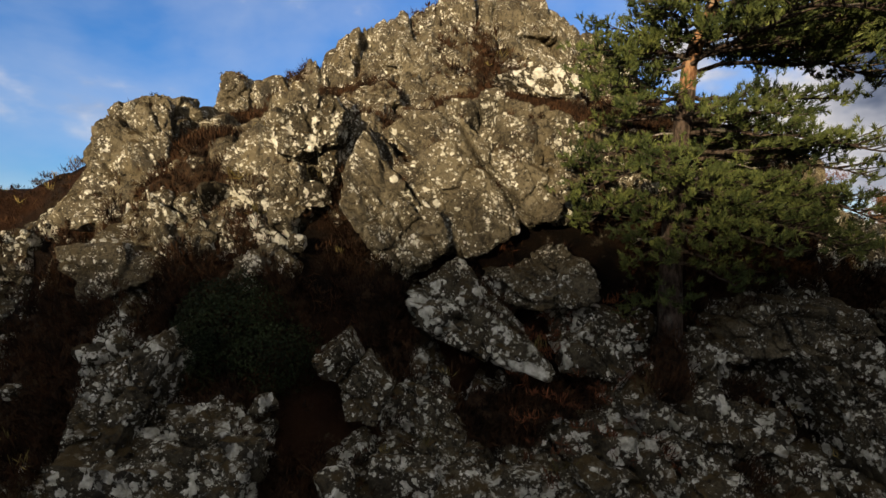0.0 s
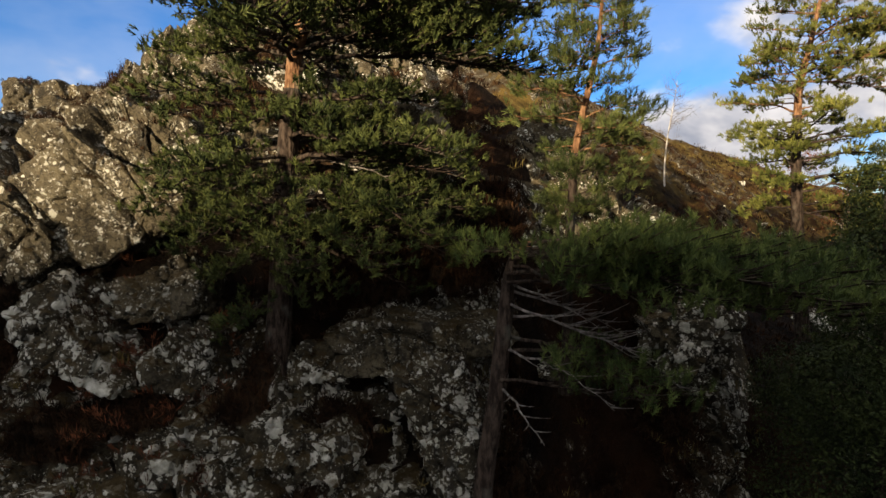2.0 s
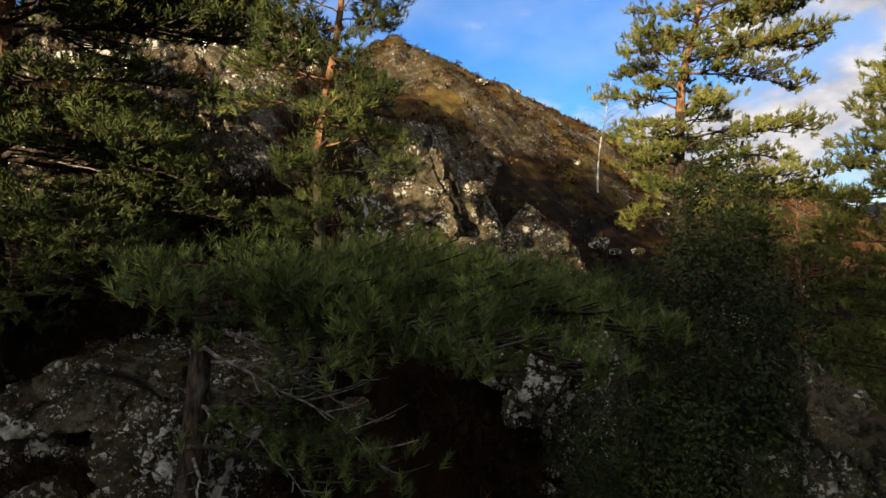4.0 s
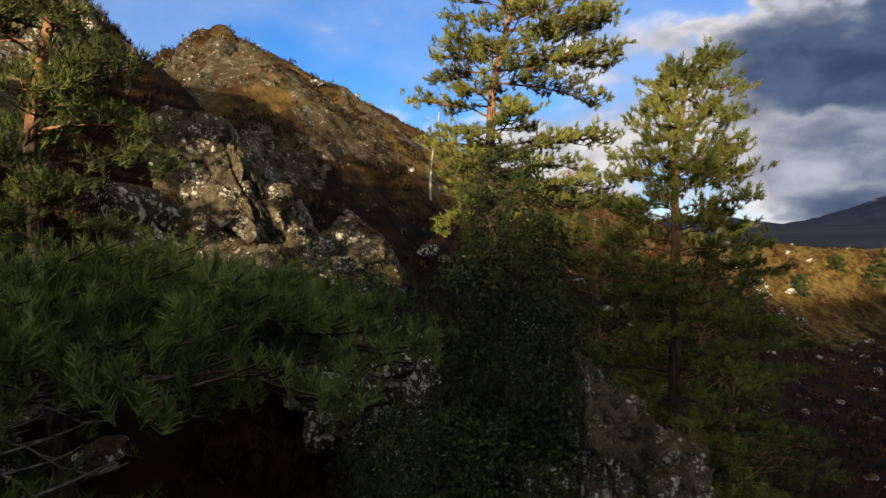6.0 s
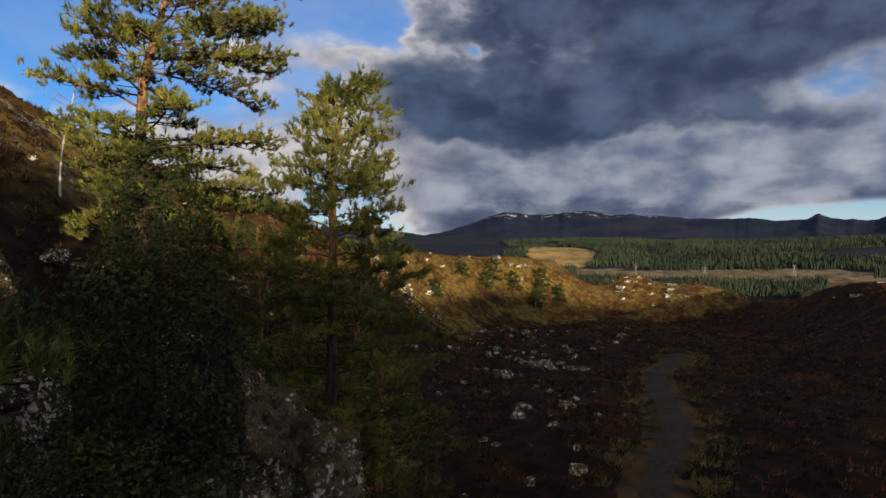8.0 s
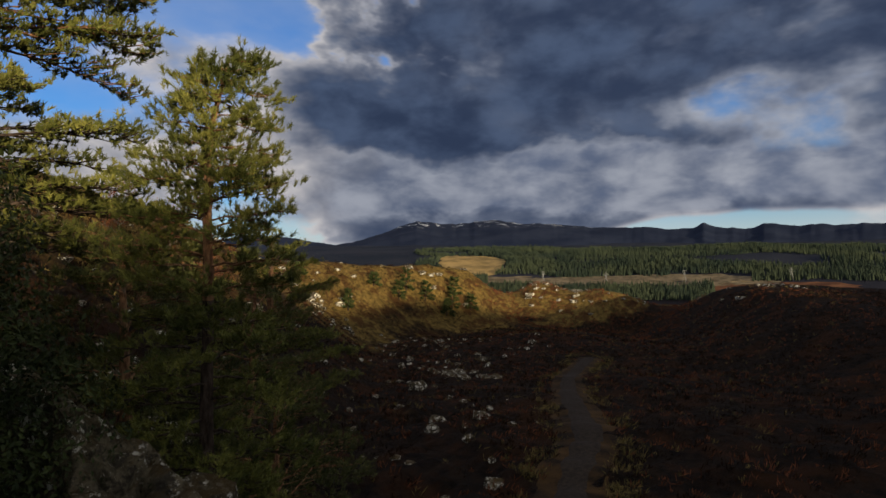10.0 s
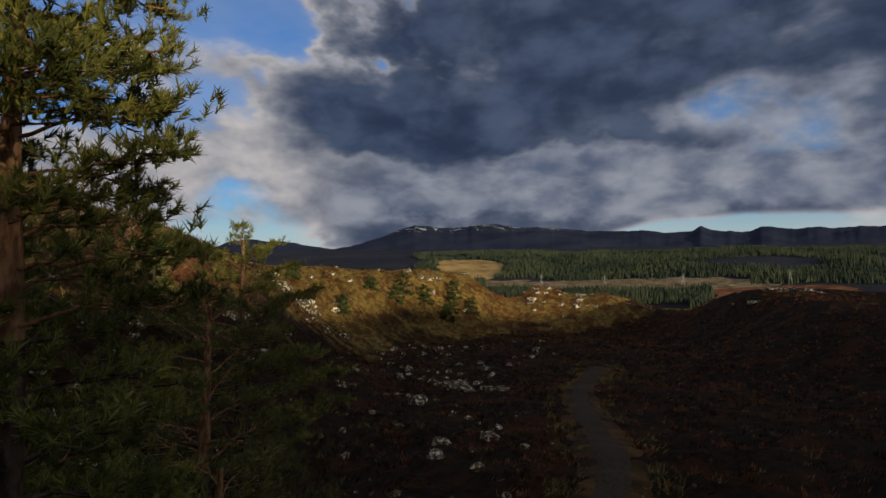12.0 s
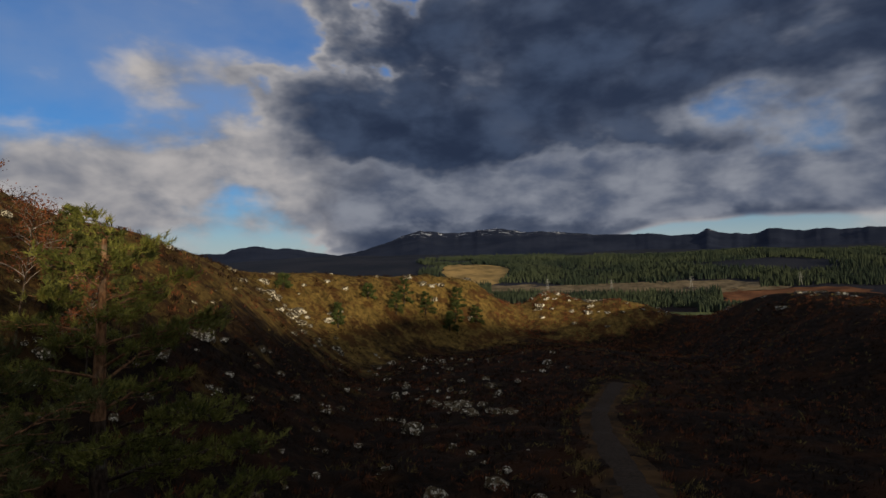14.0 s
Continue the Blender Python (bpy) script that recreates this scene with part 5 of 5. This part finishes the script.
# scrub on the hills
for sx, sy, sh, sw in ((70.7, 68.5, 3.4, 0.9), (84.0, 70.5, 3.6, 1.6), (87.5, 72.0, 4.2, 1.7), (91.0, 70.5, 3.8, 1.5), (94.0, 68.0, 3.0, 1.4), (80.0, 72.5, 2.4, 1.3), (148.0, 72.0, 4.0, 2.2), (66.0, 74.0, 2.2, 1.2), (97.0, 69.0, 3.6, 1.6), (99.5, 70.5, 4.0, 1.7), (101.5, 68.0, 3.2, 1.5)):
    sz = float(ground_height(sx, sy)) - 0.2
    pine("small dark scrub pine on the open hill", [(sx, sy, sz), (sx + 0.1, sy, sz + sh * 0.5), (sx + 0.15, sy, sz + sh)], [0.10, 0.07, 0.02],
         ring_of_limbs(int(sx * 7), 0.12, 0.98, 15, lambda f: sw * (1.0 - 0.75 * f), dense=0.5), seed=int(sx), needles=NEEDLE_DARK, tuft=0.26, count=14, width=0.05, name="scrub_pine")
pine("young conical spruce on the skyline", [(28.4, 35.4, -4.0), (28.4, 35.4, 0.0), (28.4, 35.4, 3.2)], [0.12, 0.08, 0.02], ring_of_limbs(81, 0.15, 0.99, 46, lambda f: 1.35 - 1.2 * f, rise=(-0.2, 0.0)), seed=20, tuft=0.14, count=16, width=0.03, name="spruce_tree")
pine("sparse Scots pine on the hillside", [(30.5, 38.0, -3.5), (30.4, 38.0, -0.5), (30.5, 38.0, 2.2)], [0.12, 0.08, 0.02], ring_of_limbs(82, 0.3, 0.99, 30, lambda f: 1.7 - 1.0 * f), seed=21, tuft=0.15, count=14, width=0.03)

# ---- the strath and the mountains ----
def mountains():
    """The far skyline: bearings and heights of its tops, broken by ridges and gullies."""
    bearing = np.linspace(-10, 135, 900)
    tops = np.interp(bearing, [-10, 20, 30, 33, 37, 41, 44, 47, 49, 52, 57, 63, 68, 73, 75.3, 76.2, 77.2, 79.5, 81, 83, 86, 92, 110, 135],
                     [60, 90, 100, 138, 128, 88, 122, 182, 212, 205, 216, 192, 168, 158, 156, 180, 158, 152, 165, 152, 156, 156, 150, 100])
    rows = 26
    verts = []
    for k in range(rows):
        f = k / (rows - 1)
        r = 1900 + 1300 * f
        x, y = 15 + r * np.sin(np.radians(bearing)), 5 + r * np.cos(np.radians(bearing))
        rise = sm(0, 1, f) * 0.7 + 0.3 * f
        z = -20 + (tops + 8 * fractal(bearing * 0.8, 2.5, 0, 4) + 20) * rise + 16 * fractal(x / 220, y / 220, 0, 4) * math.sin(math.pi * min(f, 0.97)) ** 0.8
        verts.append(np.stack([x, y, z], -1))
    n = len(bearing)
    i, j = np.meshgrid(np.arange(n - 1), np.arange(rows - 1))
    a = (j * n + i).ravel()
    k = Nodes("hazy_mountain_heath", 0.95)
    # blue haze and cloud shade put into the mountain's own colour
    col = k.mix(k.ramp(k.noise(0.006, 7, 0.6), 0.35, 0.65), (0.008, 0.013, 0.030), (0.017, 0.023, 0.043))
    z = k.put("ShaderNodeSeparateXYZ", Vector=k.pos).outputs[2]
    snow = k.maths("MULTIPLY", k.ramp(z, 150, 195), k.ramp(k.noise(0.02, 6, 0.65, warp=1.0), 0.57, 0.63))
    col = k.mix(snow, col, (0.55, 0.58, 0.64))
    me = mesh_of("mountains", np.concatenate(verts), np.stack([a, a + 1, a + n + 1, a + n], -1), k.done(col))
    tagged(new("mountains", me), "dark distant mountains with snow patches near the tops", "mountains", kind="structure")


mountains()


def far_wood():
    """Conifer plantation on the far side of the strath, with felled clearings."""
    rng = np.random.default_rng(77)
    n = 62000
    b, r = rng.uniform(36, 100, n), rng.uniform(640, 1500, n)
    x, y = 15 + r * np.sin(np.radians(b)), 5 + r * np.cos(np.radians(b))
    keep = fractal(x / 150, y / 150, 3.0, 3) > -0.55
    clear = (np.hypot((b - 54.5) / 3.4, (r - 1020) / 120) < 1) | (np.abs(r - 865 - 20 * lattice(b * 0.3, 1.0)) < 40 + 16 * lattice(b * 0.5, 4.0)) & (b > 56) & (b < 80)
    keep &= ~clear & ~((r < 700) & (b < 75)) & ~(b < 50.5 + 2.0 * lattice(r / 60, 2.0)) & ~((b > 77) & (r < 860) & (r > 730))
    x, y, r = x[keep], y[keep], r[keep]
    z = ground_height(x, y)
    h = rng.uniform(5.5, 11.0, len(x)) * (1 + 0.25 * lattice(x / 60, y / 60))
    ang = np.arange(4) * np.pi / 2
    ring = np.stack([np.cos(ang), np.sin(ang), 0 * ang], -1)
    vs, fs, n0 = [], [], 0
    for lo, hi, wide in ((0.12, 1.0, 0.15),):
        base = np.stack([x, y, z + lo * h], -1)[:, None] + ring[None] * (wide * h)[:, None, None] * rng.uniform(0.7, 1.2, (len(x), 4, 1))
        tip = np.stack([x, y, z + hi * h], -1)[:, None]
        vs.append(np.concatenate([base, tip], 1).reshape(-1, 3))
        i = np.arange(len(x))[:, None, None] * 5 + n0
        k = np.arange(4)
        fs.append((i + np.stack([k, (k + 1) % 4, np.full(4, 4)], -1)[None]).reshape(-1, 3))
        n0 += len(x) * 5
    kf = Nodes("far_conifers", 0.95)
    stand = kf.mix(kf.ramp(kf.noise(0.011, 5, 0.6), 0.38, 0.62), (0.012, 0.021, 0.017), (0.034, 0.044, 0.025))
    mat = kf.done(kf.mix(kf.maths("MULTIPLY", kf.t.nodes["Geometry"].outputs["Random Per Island"], 0.4), stand, (0.046, 0.056, 0.034)))
    tagged(new("far_conifer_forest", mesh_of("far_conifer_forest", np.concatenate(vs), np.concatenate(fs), mat, smooth=False)),
           "dense dark green conifer plantation across the valley", "forest", kind="stuff")


far_wood()


def clearing(name, label, bearing, r, half_b, half_r, mat):
    b, f = np.meshgrid(np.linspace(-1, 1, 60), np.linspace(-1, 1, 24))
    lobe = np.sqrt(np.clip(1 - 0.75 * b**2, 0, 1))
    bb = bearing + half_b * b + 0.5 * lattice(f * 3 + bearing, b * 2) * half_b * 0.2
    rr = r + half_r * f * lobe + 14 * lattice(b * 6 + r, f * 2)
    x, y = 15 + rr * np.sin(np.radians(bb)), 5 + rr * np.cos(np.radians(bb))
    z = ground_height(x, y) + 1.2
    a = (np.arange(23)[:, None] * 60 + np.arange(59)[None]).ravel()
    tagged(new(name, mesh_of(name, np.stack([x, y, z], -1).reshape(-1, 3), np.stack([a, a + 1, a + 61, a + 60], -1), mat)), label, "clearing", kind="structure")


FELLED = mat_plain("felled_ground", (0.14, 0.10, 0.04), (0.34, 0.23, 0.09), 0.03)
FIELD = mat_plain("pasture", (0.07, 0.085, 0.03), (0.17, 0.19, 0.07), 0.02)
RUST_MOOR = mat_plain("rusty_heather_moor", (0.075, 0.030, 0.014), (0.19, 0.085, 0.040), 0.04)
FELLED_PALE = mat_plain("felled_brash", (0.075, 0.058, 0.034), (0.20, 0.155, 0.095), 0.08)
clearing("felled_clearing", "straw-coloured felled clearing in a plantation", 54.5, 1020, 3.2, 115, FELLED)
clearing("felled_strip", "pale brush strip under the power line", 67, 865, 14, 42, FELLED_PALE)
clearing("heather_moor", "rust-red heather moor beyond the valley floor", 82.5, 790, 5.5, 60, RUST_MOOR)
clearing("pasture",  "green pasture on the valley floor", 75, 605, 4.5, 35, FIELD)


def pylon(x, y, height):
    z = float(ground_height(x, y)) - 0.3
    steel = mat_plain("galvanised_steel", (0.20, 0.205, 0.21), (0.32, 0.325, 0.33), 2, 0.5)
    ob = thing("pylon", "grey steel lattice power pylon across the valley", "pylon", (x, y, z), "pylons of the power line")
    w = height * 0.11
    for sx in (-1, 1):
        for sy in (-1, 1):
            v, f = tube([(sx * w, sy * w, 0), (sx * w * 0.3, sy * w * 0.3, height * 0.62), (0, 0, height)], [0.14, 0.11, 0.08], 4)
            part("leg", mesh_of("leg", v, f, steel), ob)
    for k in range(6):
        z0, z1 = height * k * 0.11, height * (k + 1) * 0.11
        w0, w1 = w * (1 - 0.115 * k), w * (1 - 0.115 * (k + 1))
        v, f = tube([(-w0, -w0, z0), (w1, -w1, z1)], [0.07, 0.07], 4)
        part("brace", mesh_of("brace", v, f, steel), ob)
    for k, zz in enumerate((0.66, 0.78, 0.90)):
        reach = height * (0.20 - 0.03 * k)
        v, f = tube([(-reach * 0.6, reach, height * zz), (0, 0, height * zz + 0.6), (reach * 0.6, -reach, height * zz)], [0.07, 0.13, 0.07], 4)
        part("cross_arm", mesh_of("cross_arm", v, f, steel), ob)


for bearing, r, height in ((61.5, 865, 17), (67.5, 865, 16), (74.5, 865, 18), (83.0, 865, 18)):
    pylon(15 + r * math.sin(radians(bearing)), 5 + r * math.cos(radians(bearing)), height)

# ---- rocks on the slopes, path, heather ----
def slope_of(x, y):
    e = 0.5
    return np.hypot(ground_height(x + e, y) - ground_height(x - e, y), ground_height(x, y + e) - ground_height(x, y - e)) / (2 * e)


def loose_stone(rng, x, y, size, label, level, sink=0.35, group="loose stones", name="stone", flat=0.7):
    normals, dists = loose_planes(rng, 9)
    v, f = stone_shape(normals, dists * size, level, 0.10, int(rng.integers(1, 900)))
    v[:, 2] *= flat
    a = rng.uniform(0, 2 * np.pi)
    v[:, :2] = v[:, :2] @ np.array([[math.cos(a), math.sin(a)], [-math.sin(a), math.cos(a)]])
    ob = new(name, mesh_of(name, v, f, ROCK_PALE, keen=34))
    ob.location = (x, y, float(ground_height(x, y)) + size * flat * (1 - 2 * sink) * 0.6)
    return tagged(ob, label, "rock", group)


def crag_stones():
    """Smaller rocks that crop out all over the lower crag."""
    rng = np.random.default_rng(5)
    made = 0
    while made < 30:
        x, y = rng.uniform(-9, 13.5), rng.uniform(6.5, 14.5)
        z = float(ground_height(x, y))
        if z > 1.2 or z < -5.2 or (x > 9 and y < 12):
            continue
        size = rng.choice([0.18, 0.25, 0.35], p=[0.4, 0.35, 0.25])
        loose_stone(rng, x, y, size, "grey rock with white lichen cropping out of heather", 4 if size > 0.3 else 3, 0.3, "small rocks of the crag", "rock", 0.85)
        made += 1


crag_stones()


def valley_stones():
    rng = np.random.default_rng(6)
    made = 0
    while made < 260:
        a, n = rng.uniform(24, 100), rng.normal(10, 8)
        if n < -6 or n > 30:
            continue
        x, y = a * AX[0] - n * AX[1] * 1.0, a * AX[1] + n * AX[0]
        if not path_clear(np.array([x]), np.array([y]), 2.0)[0]:
            continue
        size = float(np.clip(rng.lognormal(-1.65, 0.5), 0.10, 0.8))
        loose_stone(rng, x, y, size, "pale lichened stone lying in heather", 3 if size > 0.4 else 2, 0.3, "stones in the valley")
        made += 1



def hill_rocks():
    """Broken rock on the sunlit hill and on the knolls."""
    rng = np.random.default_rng(8)
    for a0, n0, sa, sn, count, lo, hi in ((88, 28, 4, 3, 22, 0.4, 1.1), (106, 34, 12, 6, 22, 0.2, 0.6), (120, 18, 5, 4, 14, 0.3, 0.9), (112, -37, 6, 3, 16, 0.3, 0.8), (140, -5, 5, 4, 34, 0.25, 0.9), (134, -17, 5, 5, 22, 0.2, 0.6), (96, 38, 14, 5, 26, 0.2, 0.7),
                                          (23, 28.5, 3, 2.5, 10, 0.10, 0.25), (34, 24, 8, 5, 10, 0.10, 0.3), (68, 4, 3, 3, 12, 0.25, 0.7)):
        for _ in range(count):
            a, n = rng.normal(a0, sa), rng.normal(n0, sn)
            loose_stone(rng, a * AX[0] - n * AX[1], a * AX[1] + n * AX[0], rng.uniform(lo, hi), "weathered pale rock breaking through the hill's turf", 3, 0.62, "rocks on the hills", "rock", 0.5)


hill_rocks()


def path_strip(name, line, width, lift, mat, label):
    """A worn path laid over the ground along a line, with ragged edges."""
    p = np.array(line, float)
    s = np.concatenate([[0], np.cumsum(np.linalg.norm(np.diff(p, axis=0), axis=1))])
    t = np.linspace(0, s[-1], int(s[-1] / 0.8))
    c = np.stack([np.interp(t, s, p[:, 0]), np.interp(t, s, p[:, 1])], -1)
    for _ in range(12):
        c[1:-1] = (c[:-2] + c[1:-1] * 2 + c[2:]) / 4
    d = np.gradient(c, axis=0)
    d /= np.linalg.norm(d, axis=1, keepdims=True)
    side = np.stack([-d[:, 1], d[:, 0]], -1)
    across = np.linspace(-1, 1, 9)
    half = width * (0.5 + 0.1 * lattice(t * 0.35, 0.3))
    xy = c[:, None] + side[:, None] * (across[None] * half[:, None] + 0.12 * lattice(t[:, None] * 1.3, across[None] * 2))[..., None]
    z = ground_height(xy[..., 0], xy[..., 1])
    z = z.mean(1, keepdims=True) * 0.7 + z * 0.3 + lift - 0.10 * np.abs(across[None]) ** 4
    v = np.concatenate([xy, z[..., None]], -1).reshape(-1, 3)
    i, j = np.meshgrid(np.arange(len(t) - 1), np.arange(8), indexing="ij")
    a = (i * 9 + j).ravel()
    return tagged(new(name, mesh_of(name, v, np.stack([a, a + 1, a + 10, a + 9], -1), mat)), label, "path", kind="structure")


PATH_LINE = [(20, 5), (26, 10), (31.3, 13.6), (39.6, 16.2), (46, 19.7), (53.3, 24.2), (60.7, 27.8), (68.4, 30), (73, 31.2)]
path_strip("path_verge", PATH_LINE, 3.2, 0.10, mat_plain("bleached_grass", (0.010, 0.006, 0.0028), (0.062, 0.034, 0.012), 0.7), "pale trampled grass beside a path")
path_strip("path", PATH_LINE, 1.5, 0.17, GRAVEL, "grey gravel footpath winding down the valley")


def path_clear(x, y, reach=1.2):
    """True where the path does not run."""
    far = np.full(len(x), 99.0)
    for (x0, y0), (x1, y1) in zip(PATH_LINE[:-1], PATH_LINE[1:]):
        d = np.array([x1 - x0, y1 - y0], float)
        t = np.clip(((x - x0) * d[0] + (y - y0) * d[1]) / (d @ d), 0, 1)
        far = np.minimum(far, np.hypot(x - x0 - t * d[0], y - y0 - t * d[1]))
    return far > reach


def rooted(name, label, places, n, size, blades, mat, seed, width, lift=0.9):
    """Twiggy clumps rooted at some of the places given."""
    rng = np.random.default_rng(seed)
    p = places[rng.integers(0, len(places), n)]
    s = size * rng.uniform(0.5, 1.4, (n, 1, 1))
    root = p[:, None] + rng.normal(0, 0.25, (n, blades, 3)) * s * np.array([1, 1, 0.3])
    way = rng.normal(0, 0.5, (n, blades, 3)) + np.array([0, -0.35, lift])
    way /= np.linalg.norm(way, axis=-1, keepdims=True)
    side = np.cross(way, rng.normal(size=(n, blades, 3)))
    side /= np.linalg.norm(side, axis=-1, keepdims=True) + 1e-9
    tip = root + way * s * rng.uniform(0.6, 1.2, (n, blades, 1))
    midp = root + (tip - root) * 0.55
    v = np.stack([root - side * width * 0.3, midp + side * width, tip, midp - side * width], 2).reshape(-1, 3)
    i = np.arange(n * blades)[:, None] * 4
    f = np.concatenate([i + np.array([[0, 1, 2]]), i + np.array([[0, 2, 3]])])
    return tagged(new(name, mesh_of(name, v, f, mat, smooth=False)), label, "heather", kind="stuff")


def brush(name, label, n, area, size, blades, mat, seed, width, limit=9.9, lift=0.9, near_path=False):
    """Countless small twiggy clumps over the ground within area (x0, x1, y0, y1)."""
    rng = np.random.default_rng(seed)
    x, y = rng.uniform(area[0], area[1], n), rng.uniform(area[2], area[3], n)
    keep = (fractal(x * 0.45, y * 0.45, seed, 3) > -0.25) & (slope_of(x, y) < limit)
    keep &= path_clear(x, y)
    if near_path:
        keep &= ~path_clear(x, y, 2.6)
    x, y = x[keep], y[keep]
    z = ground_height(x, y)
    m = len(x)
    s = size * rng.uniform(0.6, 1.4, (m, 1, 1))
    root = np.stack([x, y, z - 0.03], -1)[:, None] + rng.normal(0, 0.28, (m, blades, 3)) * s * np.array([1, 1, 0.15])
    way = rng.normal(0, 0.55, (m, blades, 3)) + np.array([0, -0.25, lift])
    way /= np.linalg.norm(way, axis=-1, keepdims=True)
    side = np.cross(way, rng.normal(size=(m, blades, 3)))
    side /= np.linalg.norm(side, axis=-1, keepdims=True) + 1e-9
    tip = root + way * s * rng.uniform(0.6, 1.2, (m, blades, 1))
    midp = root + (tip - root) * 0.55
    v = np.stack([root - side * width * 0.3, midp + side * width, tip, midp - side * width], 2).reshape(-1, 3)
    i = np.arange(m * blades)[:, None] * 4
    f = np.concatenate([i + np.array([[0, 1, 2]]), i + np.array([[0, 2, 3]])])
    return tagged(new(name, mesh_of(name, v, f, mat, smooth=False)), label, "heather", kind="stuff")


valley_stones()
rooted("crag_heather", "dark brown winter heather in hollows of the crag", FACE_ROOTS, 8000, 0.24, 11, HEATHER, 41, 0.009)
rooted("ledge_heather", "rust-brown heather tufts on ledges of the rocks", np.concatenate(LEDGE_ROOTS), 3000, 0.11, 12, HEATHER, 40, 0.006)
rooted("top_heather", "rust-brown heather over the crag's top", TOP_ROOTS, 5200, 0.20, 10, HEATHER, 38, 0.009)
brush("crag_foot_heather", "brown winter heather over the foot and back of the crag", 6000, (-13, 18, 6, 20), 0.17, 10, HEATHER, 39, 0.010)
brush("slope_heather", "dark brown heather over the hill slope", 9000, (-6, 26, 15, 42), 0.22, 7, HEATHER, 42, 0.024)
brush("slope_grass", "golden dry grass over the hill slope", 1500, (-6, 30, 22, 44), 0.18, 7, GRASS, 49, 0.014)
brush("valley_heather", "rust-brown heather and bracken across the valley", 12000, (22, 110, 0, 80), 0.38, 7, SHADED_TWIGS, 43, 0.022)
brush("valley_grass", "bleached tussock grass between the heather", 3500, (22, 120, 8, 90), 0.32, 7, GRASS, 44, 0.016)
brush("path_grass", "bleached grass fringe beside the path", 12000, (30, 80, 10, 42), 0.34, 8, GRASS, 48, 0.014, near_path=True)
brush("crag_grass", "straw-coloured grass tufts on the crag", 350, (-13, 18, 6, 17), 0.22, 12, GRASS, 45, 0.008)
brush("bracken", "rust-red dead bracken under the boulders", 260, (1.2, 4.2, 7.6, 10.2), 0.15, 12, RUST, 46, 0.007)
brush("knoll_bracken", "rust-orange bracken on the sunlit knolls", 3000, (108, 142, 30, 72), 0.5, 8, RUST, 50, 0.03)
brush("slope_bracken", "rust-red dead bracken on the valley side", 6000, (28, 110, 0, 60), 0.32, 8, RUST, 47, 0.02)
